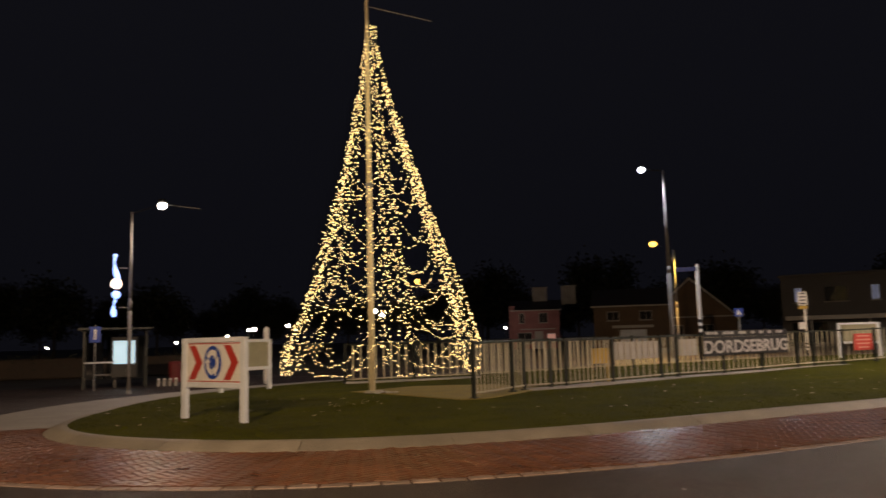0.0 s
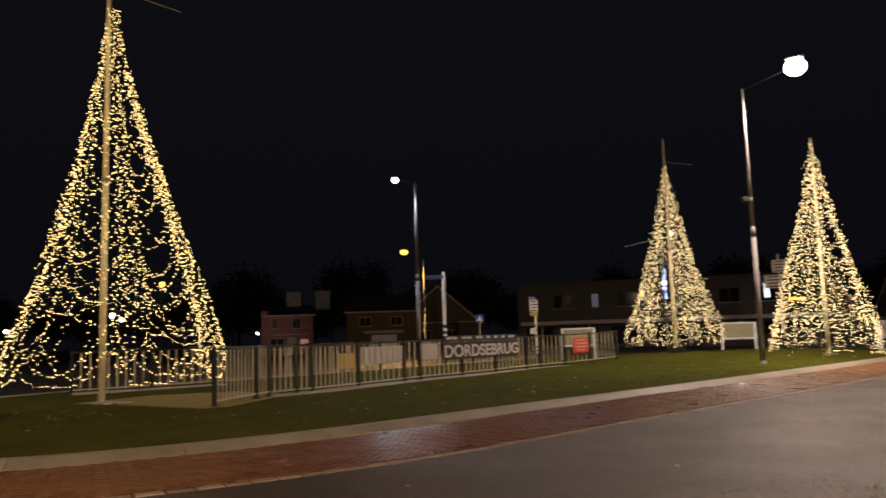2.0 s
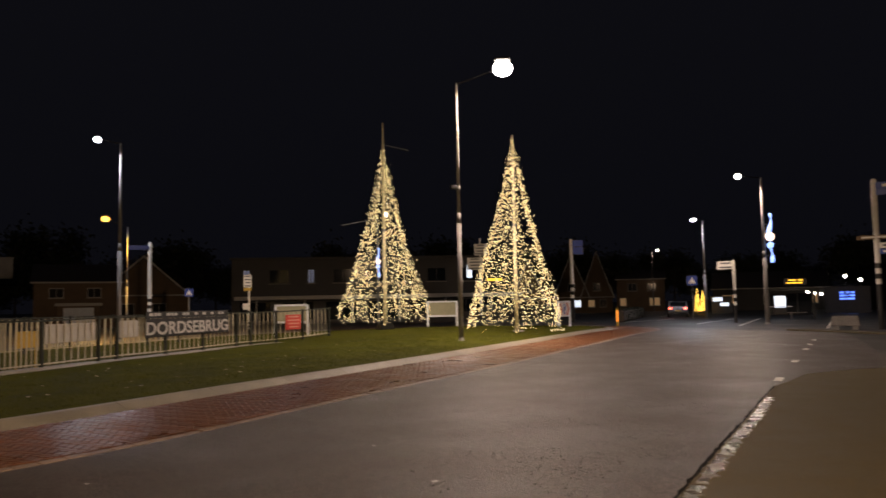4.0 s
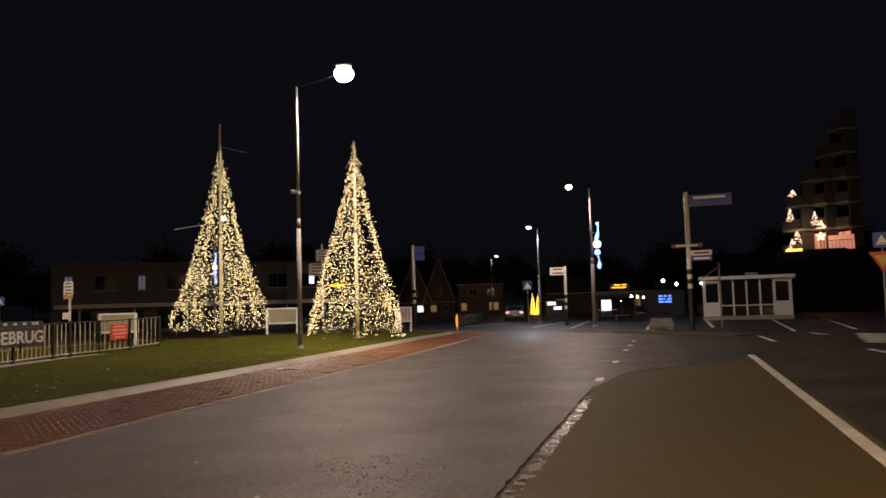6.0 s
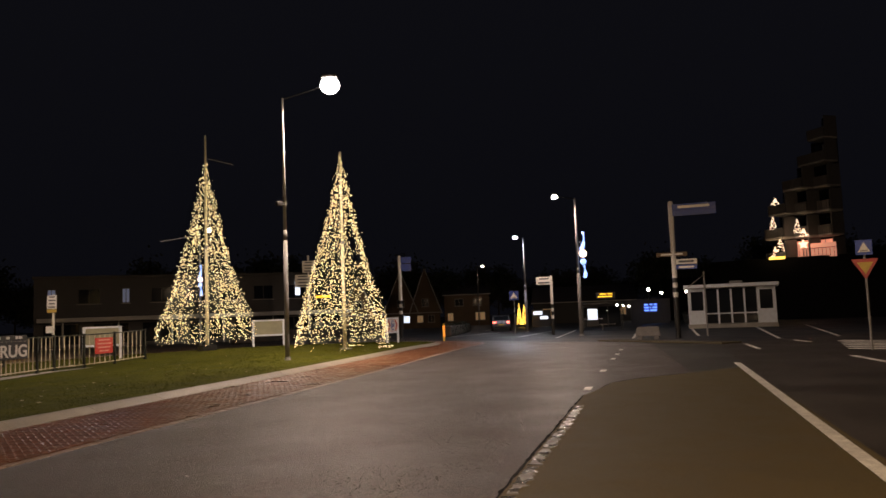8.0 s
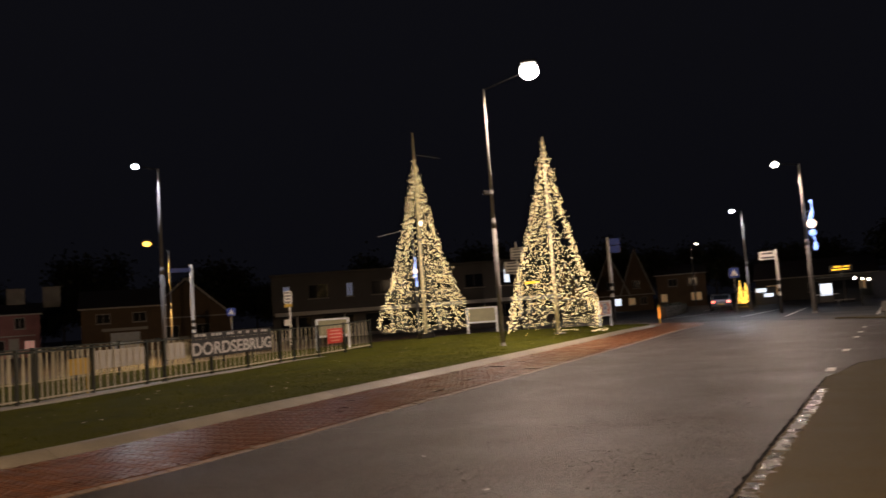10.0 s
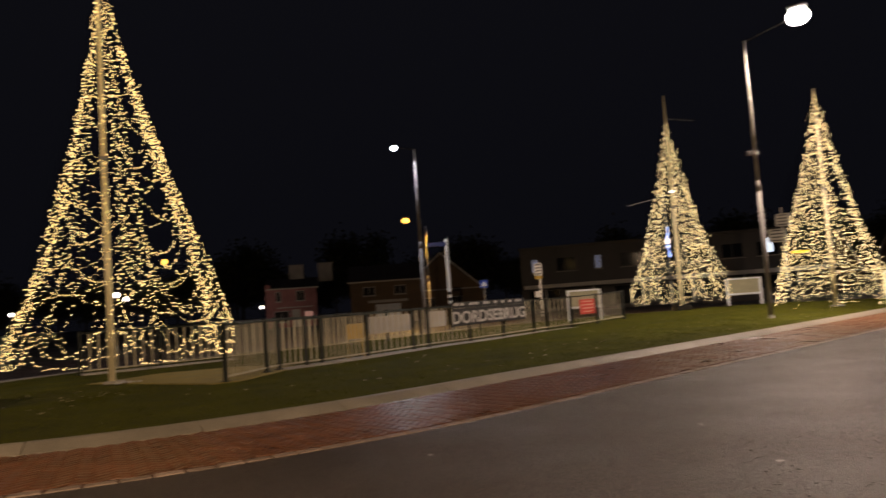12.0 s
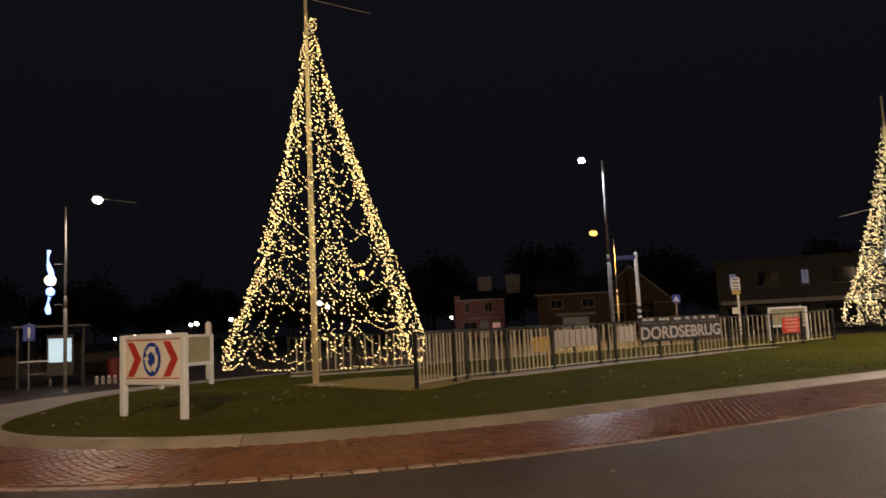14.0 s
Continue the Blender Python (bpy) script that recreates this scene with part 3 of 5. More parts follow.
def slab(name, ring, z0, z1, mat, label, category):
    bm = B()
    lo, hi = [bm.verts.new((x, y, z0)) for x, y in ring], [bm.verts.new((x, y, z1)) for x, y in ring]
    bm.faces.new(hi)
    for i in range(len(ring)):
        j = (i + 1) % len(ring)
        bm.faces.new((lo[i], lo[j], hi[j], hi[i]))
    bmesh.ops.recalc_face_normals(bm, faces=bm.faces)
    return tagged(part(name, bm, mat), label, category, kind="structure")


def uneven_ring(ring, step=0.3, reach=0.14):
    """The ring with an uneven outline."""
    out = []
    for a, b in zip(ring, ring[1:] + ring[:1]):
        a, b = Vector(a), Vector(b)
        n = max(1, int((b - a).length / step))
        for k in range(n):
            p = a.lerp(b, k / n)
            out.append((p.x + reach * noise.noise((p.x * 3, p.y * 3, 1)), p.y + reach * noise.noise((p.x * 3, p.y * 3, 5))))
    return out


# sand and grass here; the yellow pool of bulb light is painted in
slab("lit_sand_patch", uneven_ring([(-5.6, 20.0), (-4.2, 18.9), (-2.3, 17.05), (-1.7, 17.2), (-0.8, 19.5), (-0.4, 20.4), (-2.0, 22.2), (-4.2, 22.0)]), 0.05, 0.16, LIT_SAND, "sandy ground under the light strings with the bulbs' glow in its colour", "paving")


def strip(name, line, width, shift, top, mat, label):
    pts = [Vector(p) for p in line]
    for a, b in zip(pts, pts[1:]):
        d = (b - a).normalized()
        w = Vector((d.y, -d.x))
        c0, c1 = a + w * (shift - width / 2), a + w * (shift + width / 2)
        e0, e1 = b + w * (shift - width / 2), b + w * (shift + width / 2)
        slab(name, [c0[:], c1[:], e1[:], e0[:]], 0.05, top, mat, label, "paving")


strip("railing_footing", FRONT[1:], 0.5, 0.02, 0.175, CONCRETE, "pale concrete strip under the front railing")
strip("rear_footing", [(-7.0, 24.4), (-2.9, 26.6)], 0.5, 0.0, 0.18, CONCRETE, "pale concrete strip under the rear railing")


def on_front(px, out=0.0):
    """A place on the front railing, px from 0 to 1 along its last three stretches, out metres toward the road."""
    pts = [Vector(p) for p in FRONT[2:]]
    lens = [(b - a).length for a, b in zip(pts, pts[1:])]
    s = px * sum(lens)
    for a, b, l in zip(pts, pts[1:], lens):
        if s <= l:
            d = (b - a) / l
            p = a + d * s + Vector((d.y, -d.x)) * out
            return p.x, p.y, math.degrees(math.atan2(d.y, d.x))
        s -= l
    d = (pts[-1] - pts[-2]).normalized()
    p = pts[-1] + Vector((d.y, -d.x)) * out
    return p.x, p.y, math.degrees(math.atan2(d.y, d.x))


def banner_name():
    x, y, rz = on_front(0.397, 0.075)
    r = thing("name_banner", "black banner with white bridge name hung on the railing", "banner", x, y, turf_height(x, y), rz)
    bm = box(B(), (0, 0, 0.88), (4.75, 0.02, 0.58), bevel=0.005)
    part("cloth", bm, BANNER_BLACK, r)
    letters("DORDSEBRUG", 0.55, BANNER_WHITE, r, "lettering", 0, -0.016, 0.68, 0.012, 1.33)
    rnd = random.Random(2)
    xx = -2.2
    while xx < 2.1:
        w = rnd.uniform(0.1, 0.2)
        part("small_mark", box(B(), (xx + w / 2, -0.0, 1.3), (w, 0.03, 0.085)), BANNER_WHITE, r)
        xx += w + rnd.choice((0.05, 0.05, 0.3))
    part("top_strip", box(B(), (0, 0.0, 1.28), (4.7, 0.02, 0.2), bevel=0.004), BANNER_BLACK, r)


banner_name()
for px, w in ((-0.025, 0.75), (0.07, 2.0), (0.212, 0.85)):
    x, y, rz = on_front(px, -0.075 if w == 0.75 else -0.03)
    if w == 0.75:
        r = thing("yellow_board", "yellow notice board fixed behind the railing", "notice board", x, y, turf_height(x, y), rz)
        part("panel", box(B(), (0, 0, 0.78), (w, 0.03, 0.42), bevel=0.01), YELLOW, r)
        for sx in (-1, 1):
            part("leg", box(B(), (sx * w * 0.42, 0.02, 0.3), (0.05, 0.03, 0.62), bevel=0.005), YELLOW, r)
    else:
        r = thing("white_banner", "plain pale banner tied to the railing", "banner", x, y, turf_height(x, y), rz, "white banners on the railing")
        part("cloth", box(B(), (0, 0, 0.88), (w, 0.018, 0.5), bevel=0.005), BANNER_WHITE, r)
        for sx in (-1, 1):
            part("tie", tube(B(), (sx * w * 0.48, 0, 1.1), (sx * w * 0.48, 0.03, 1.22), 0.01, n=5), CABLE, r)

x, y, rz = on_front(0.822, 0.075)
r = thing("red_notice", "red notice board with pale lines hung on the railing", "notice board", x, y, turf_height(x, y), rz)
part("panel", box(B(), (0, 0, 0.78), (1.1, 0.025, 0.62), bevel=0.008), SIGN_RED, r)
for i, w in enumerate((0.7, 0.85, 0.8, 0.6)):
    part("text_bar", box(B(), (0, -0.015, 1.0 - i * 0.14), (w, 0.012, 0.05)), material("notice_text", (0.6, 0.3, 0.25), 0.5, bump=0), r)

# ---- roundabout boards ----


def arc_arrow(bm, r, a0, a1, w, y):
    n = 8
    inner, outer = [], []
    for i in range(n + 1):
        a = radians(a0 + (a1 - a0) * i / n)
        inner.append(((r - w) * math.cos(a), (r - w) * math.sin(a)))
        outer.append(((r + w) * math.cos(a), (r + w) * math.sin(a)))
    for i in range(n):
        bm.faces.new([bm.verts.new((x, y, z)) for x, z in (inner[i], outer[i], outer[i + 1], inner[i + 1])])
    a, b = radians(a1), radians(a1 + (14 if a1 > a0 else -14) * 2)
    tip = (r * math.cos(b), r * math.sin(b))
    p, q = ((r - 2.3 * w) * math.cos(a), (r - 2.3 * w) * math.sin(a)), ((r + 2.3 * w) * math.cos(a), (r + 2.3 * w) * math.sin(a))
    bm.faces.new([bm.verts.new((x, y, z)) for x, z in (p, q, tip)])
    return bm


def round_board(x, y, rz, width=1.73, label="", front=True, panel=None):
    r = thing("roundabout_board", label, "traffic sign", x, y, turf_height(x, y), rz, "roundabout boards on the island")
    for sx in (-1, 1):
        part("leg", box(B(), (sx * width / 2, 0, 0.69), (0.13, 0.1, 1.58), bevel=0.012), FRAME_WHITE, r)
    part("top_beam", box(B(), (0, 0, 1.44), (width - 0.13, 0.08, 0.09), bevel=0.01), FRAME_WHITE, r)
    part("bottom_beam", box(B(), (0, 0, 0.63), (width - 0.13, 0.08, 0.1), bevel=0.01), FRAME_WHITE, r)
    part("panel", box(B(), (0, -0.0, 1.035), (width - 0.14, 0.03, 0.71)), SIGN_WHITE, r)
    part("panel_back", box(B(), (0, 0.024, 1.035), (width - 0.14, 0.016, 0.71)), panel or SIGN_BACK, r, "plain greenish back sheet")
    part("border", box(box(B(), (0, -0.017, 1.375), (width - 0.2, 0.006, 0.018)), (0, -0.017, 0.695), (width - 0.2, 0.006, 0.018)), SIGN_RED, r)
    for cx in (-0.52, 0.52):
        w, h, t = 0.22, 0.31, 0.2
        out = [(cx - w / 2 - t / 2, 1.035 + h), (cx - w / 2 + t / 2, 1.035 + h), (cx + w / 2 + t / 2, 1.035), (cx - w / 2 + t / 2, 1.035 - h), (cx - w / 2 - t / 2, 1.035 - h), (cx + w / 2 - t / 2, 1.035)]
        part("chevron", prism(B(), out, 0.006, -0.022), SIGN_RED, r, "red arrow chevron")
    bm = B()
    bmesh.ops.create_cone(bm, cap_ends=True, segments=32, radius1=0.3, radius2=0.3, depth=0.012)
    bmesh.ops.rotate(bm, cent=(0, 0, 0), matrix=Matrix.Rotation(radians(90), 3, "X"), verts=bm.verts)
    bmesh.ops.translate(bm, vec=(0, -0.025, 1.035), verts=bm.verts)
    disc = part("roundel", bm, SIGN_BLUE, r, "blue disc with three white turning arrows")
    disc.matrix_basis = Matrix.Diagonal((0.82, 1, 1, 1))
    for k in range(3):
        bm = arc_arrow(B(), 0.18, 150 - k * 120, 62 - k * 120, 0.05, -0.034)
        bmesh.ops.translate(bm, vec=(0, 0, 1.035), verts=bm.verts)
        part("arrow", bm, SIGN_WHITE, disc)
    return r


round_board(-6.28, 13.23, -29, label="white-framed roundabout board with red chevrons and blue disc")
round_board(-9.2, 21.6, -119, label="back of a white-framed roundabout board on the grass")
round_board(12.65, 35.7, 160, 1.5, label="cream-backed white-framed roundabout board behind the railing")
round_board(22.3, 37.9, 149, 1.65, label="back of a white-framed board beside a lit mast")
round_board(29.0, 35.3, 28, 1.6, label="roundabout board seen from the side at the island tip")

# ---- street lamps ----


def street_lamp(x, y, z, height, arm, rise, lens, label, r=0.09, box_at=None, name="street_lamp", head=(0.75, 0.3), wire=None, pole=None):
    root = thing(name, label, "street lamp", x, y, z, group="street lamps")
    bm = tube(B(), (0, 0, -0.1), (0, 0, height * 0.45), r, r * 0.95, 14)
    tube(bm, (0, 0, height * 0.45), (0, 0, height * 0.45 + 0.4), r * 0.95, r * 0.73, 14)
    part("lower_pole", bm, DULL_GREY, root, "thicker and darker lower pole", True)
    part("service_door", box(B(), (0, -r * 0.93, 0.75), (r * 0.9, 0.02, 0.42), bevel=0.006), DULL_GREY, root)
    part("upper_pole", tube(B(), (0, 0, height * 0.45 + 0.35), (0, 0, height), r * 0.72, r * 0.42, 14), pole or STEEL, root, "tapered galvanised upper pole", True)
    part("foot_collar", tube(B(), (0, 0, 0), (0, 0, 0.12), r * 1.5, r * 1.1, 14), STEEL, root)
    a = Vector((arm[0], arm[1], rise))
    tip = Vector((0, 0, height)) + a
    part("arm", tube(B(), (0, 0, height - 0.05), tip, r * 0.26, r * 0.2, 8), BLACK, root)
    if wire:
        part("wire", tube(B(), tip, tip + Vector(wire), 0.012, n=5), STEEL, root, "thin wire running on from the lamp head")
    rz = math.degrees(math.atan2(arm[1], arm[0]))
    bm = box(B(), (0, 0, head[1] * 0.38), (head[0] * 0.7, head[1] * 0.7, 0.13), bevel=0.04)
    h = part("head", bm, BLACK, root, "flat luminaire housing")
    h.matrix_basis = Matrix.Translation(tip) @ pose(0, 0, 0, 0, 0, rz)
    # ball larger than a real lens: the glare is built into its shape
    bm = B()
    bmesh.ops.create_uvsphere(bm, u_segments=16, v_segments=8, radius=1)
    bmesh.ops.transform(bm, matrix=Matrix.Translation((0, 0, -0.05)) @ Matrix.Diagonal((head[0] * 0.42, head[1] * 0.46, head[1] * 0.42, 1)), verts=bm.verts)
    part("lens", bm, lens, h, "glowing lamp lens swollen to the size of its glare")
    if box_at:
        bm = box(B(), (-0.22, 0, box_at), (0.28, 0.14, 0.16), bevel=0.02)
        tube(bm, (-0.1, 0, box_at + 0.05), (0.0, 0, box_at + 0.05), 0.03)
        part("camera_box", bm, BLACK, root, "small dark box clamped to the pole")
        part("clamp", tube(B(), (0, 0, box_at - 0.06), (0, 0, box_at + 0.06), r * 0.95, n=14), STEEL, root)
    return root


street_lamp(15.87, 25.33, turf_height(15.87, 25.33), 10.1, (1.4, -1.21), 0.5, LENS_WHITE, "tall galvanised street lamp with a bright white head", 0.09, 5.95, head=(0.9, 0.75))
street_lamp(5.88, 43.0, 0, 10.4, (-1.15, -0.1), 0.1, LENS_COOL, "street lamp with a cool white head behind the railing", 0.12, head=(0.44, 0.36), pole=DULL_GREY)
street_lamp(7.41, 51.35, 0, 6.8, (-1.35, -0.5), 0.45, LENS_SODIUM, "older street lamp with an orange sodium head", 0.065, head=(0.62, 0.42), pole=DULL_GREY)
street_lamp(41.1, 30.8, 0, 9.05, (-1.05, 0.85), 0.15, LENS_FAR, "street lamp with a hung light ornament on its pole", 0.13, head=(0.5, 0.42))
street_lamp(-13.69, 22.95, 0, 5.85, (1.05, 0.0), 0.2, LENS_FAR, "street lamp with a blue-white light ornament on its pole", 0.058, head=(0.36, 0.28), wire=(1.3, 0.1, -0.2))
street_lamp(78.5, 77.2, 0, 8.4, (0.6, -0.5), 0.1, LENS_FAR, "thin far street lamp along the road", 0.11, head=(0.5, 0.3))
street_lamp(49.25, 42.6, 0, 7.9, (-0.6, 0.4), 0.1, LENS_COOL, "street lamp along the further road", 0.11, head=(0.5, 0.28))
street_lamp(-3.2, -10.2, 0, 8.4, (0.0, 1.6), 0.1, LENS_FAR, "street lamp beside the cycle path behind the walk", 0.1)


def wave_ornament(x, y, z, h, rz, label):
    r = thing("light_ornament", label, "light ornament", x, y, z, rz, "light ornaments on lamp posts")
    for u in (0.15, 0.8):
        part("bracket", box(B(), (-0.12, 0, u * h), (0.24, 0.03, 0.03), bevel=0.004), STEEL, r)

    def wave(u):
        return Vector((0.1 + 0.035 * h * math.sin(u * 2.6 * math.pi + 0.6), 0, u * h))

    for name, u0, u1 in (("upper_wave", 0.58, 1.0), ("lower_wave", 0.0, 0.28)):
        bm = B()
        for i in range(14):
            a, b = u0 + (u1 - u0) * i / 14, u0 + (u1 - u0) * (i + 1) / 14
            tube(bm, wave(a), wave(b), 0.034 * h * (0.8 + 0.45 * math.sin(i * 0.45)), 0.034 * h * (0.8 + 0.45 * math.sin(i * 0.45 + 0.45)), n=8)
        part(name, bm, GLOW_BLUE, r, "wavy blue-white light tube")
    for u, rr in ((0.54, 0.23), (0.36, 0.18)):
        part("ball", ball(B(), (0.1, 0, u * h), rr * h / 2.6, 2), GLOW_BALL if u > 0.5 else GLOW_BLUE, r, "glowing ornament ball")
    part("tip", ball(B(), wave(1.0), 0.085 * h / 2.6, 2), GLOW_BLUE, r)


wave_ornament(-13.95, 22.75, 2.45, 1.95, 180 + 32, "wavy blue-white light ornament with a pink ball")
wave_ornament(41.2, 30.55, 3.75, 2.95, -53, "wavy blue-white light ornament fixed to a lamp post")
wave_ornament(23.55, 49.2, 3.6, 2.0, -25, "blue-white light ornament behind a lit mast")
street_lamp(23.7, 49.3, 0, 8.0, (0.55, -0.2), 0.1, LENS_FAR, "thin street lamp behind a lit mast", 0.08, head=(0.4, 0.3))

# ---- sign posts ----


def striped_post(root, height, r=0.075, bands=(0.6, 1.8)):
    part("post", tube(B(), (0, 0, bands[1]), (0, 0, height), r, n=12), SIGN_WHITE, root, "white painted post")
    n = 6
    for i in range(n):
        z0 = bands[0] + (bands[1] - bands[0]) * i / n
        z1 = bands[0] + (bands[1] - bands[0]) * (i + 1) / n
        part("band", tube(B(), (0, 0, z0), (0, 0, z1), r, n=12), BLACK if i % 2 == 0 else SIGN_WHITE, root)
    part("foot", tube(B(), (0, 0, -0.05), (0, 0, bands[0]), r * 1.1, n=12), BLACK, root)
    part("cap", ball(B(), (0, 0, height), r, 2), SIGN_WHITE, root)


def plate(root, x0, x1, z0, z1, mat, bars=0, bar_mat=None, name="plate", label=""):
    """A sign plate on a post, from x0 to x1, with bars for writing that cannot be read."""
    ob = part(name, box(B(), ((x0 + x1) / 2, -0.09, (z0 + z1) / 2), (abs(x1 - x0), 0.03, z1 - z0), bevel=0.008), mat, root, label)
    for i in range(bars):
        zc = z0 + (z1 - z0) * (i + 0.5) / bars
        w = abs(x1 - x0) * (0.72 - 0.12 * (i % 2))
        part("text_bar", box(B(), ((x0 + x1) / 2, -0.109, zc), (w, 0.008, (z1 - z0) / bars * 0.4)), bar_mat or SIGN_WHITE, ob)
    part("clamp", box(B(), (0, -0.05, (z0 + z1) / 2), (0.2, 0.06, 0.05)), STEEL, root)
    return ob


def sign_post(name, x, y, height, label, plates, category="sign post", bands=(0.6, 1.8), r=0.075):
    root = thing(name, label, category, x, y, 0, face(x, y))
    striped_post(root, height, r, bands)
    for p in plates:
        plate(root, *p)
    return root


GREY_TEXT = material("grey_text", (0.12, 0.12, 0.14), 0.5, bump=0)
sign_post("direction_post", 36.7, 21.2, 7.1, "tall white direction post with blue and brown plates", [(0.05, 2.25, 6.4, 6.68, SIGN_BLUE, 0), (0.05, 2.25, 6.69, 7.02, SIGN_BLUE, 1, SIGN_WHITE), (-0.85, 0.7, 4.28, 4.5, BROWN_PLATE, 1), (0.1, 1.15, 3.85, 4.12, SIGN_WHITE, 1, GREY_TEXT), (0.1, 1.15, 3.58, 3.82, SIGN_BLUE, 1)], bands=(1.9, 3.4), r=0.13)
sign_post("direction_post", 29.6, 45.1, 6.1, "white direction post with stacked white plates", [(-0.4, 0.45, 4.95, 5.75, SIGN_WHITE, 4, GREY_TEXT), (-0.9, 0.15, 3.95, 4.8, SIGN_WHITE, 4, GREY_TEXT)], bands=(0.6, 1.6), r=0.06)
sign_post("direction_post", 38.5, 46.0, 6.3, "white direction post with blue plates beyond the island", [(0.1, 0.9, 5.2, 5.75, SIGN_BLUE, 2, SIGN_BLUE), (0.1, 0.9, 5.8, 6.3, SIGN_BLUE, 2, SIGN_BLUE)], bands=(1.6, 3.2), r=0.14)
sign_post("direction_post", 42.9, 34.6, 4.1, "white direction post with a red-tipped white plate", [(-1.05, 0.05, 3.55, 4.1, SIGN_WHITE, 2, GREY_TEXT)], bands=(0.9, 2.4), r=0.1)
sign_post("direction_post", 7.9, 46.2, 5.35, "white striped post with a dark blue street plate", [(-1.15, 0.0, 5.0, 5.25, SIGN_NAVY, 1, SIGN_NAVY)], bands=(1.3, 2.4), r=0.11)
r = sign_post("shop_post", 12.7, 43.05, 3.45, "post with a stack of white and yellow shop plates", [(-0.3, 0.15, 2.75, 3.45, SIGN_WHITE, 4, GREY_TEXT), (-0.3, 0.15, 2.55, 2.72, YELLOW, 0), (-0.35, 0.0, 1.5, 1.85, SIGN_WHITE, 0)], bands=(0.3, 0.9), r=0.06)


def blue_sign(name, x, y, zc, size, label, tri=False, pole_top=None):
    r = thing(name, label, "traffic sign", x, y, 0, face(x, y))
    part("pole", tube(B(), (0, 0, -0.05), (0, 0, pole_top or zc + size / 2), 0.035, n=10), STEEL, r)
    p = part("panel", box(B(), (0, -0.05, zc), (size, 0.02, size), bevel=0.006), SIGN_BLUE, r, "blue square sign panel")
    h = size * 0.36
    part("triangle", prism(B(), [(-h, zc - h * 0.85), (h, zc - h * 0.85), (0, zc + h)], 0.006, -0.07), SIGN_WHITE, p)
    for i in range(4):
        part("bar", box(B(), (-h * 0.5 + i * h * 0.33, -0.074, zc - h * 0.6), (h * 0.16, 0.004, h * 0.3)), BLACK, p)
    return r


r = blue_sign("crossing_sign", 27.85, 8.95, 3.36, 0.5, "blue pedestrian crossing sign above a yield sign", pole_top=3.6)
h = 0.4
o = part("yield_sign", prism(B(), [(-h, 2.98), (h, 2.98), (0, 2.3)], 0.02, -0.05), SIGN_RED, r, "red-bordered yield triangle")
# a white yield face; the orange cast of the lamplight is its colour
part("yield_face", prism(B(), [(-h * 0.6, 2.87), (h * 0.6, 2.87), (0, 2.47)], 0.006, -0.062), YELLOW, o)
blue_sign("crossing_sign", 44.9, 40.0, 2.99, 0.72, "small blue crossing sign on a grey pole")
blue_sign("crossing_sign", 10.6, 48.7, 2.6, 0.5, "blue sign with a white figure shape on a pole")
r = thing("yellow_bollard", "orange reflecting traffic bollard at the island tip", "bollard", 34.2, 36.5, 0)
part("body", tube(B(), (0, 0, -0.02), (0, 0, 1.1), 0.07, 0.06, 12), YELLOW, r)
# no lamp inside: the light thrown back is put in as emission
part("reflector", tube(B(), (0, 0, 0.3), (0, 0, 1.0), 0.075, 0.07, 12), REFLECTOR_GLOW, r, "orange reflector band with its returned light as a glow")
part("cap", ball(B(), (0, 0, 1.1), 0.06, 2), YELLOW, r)

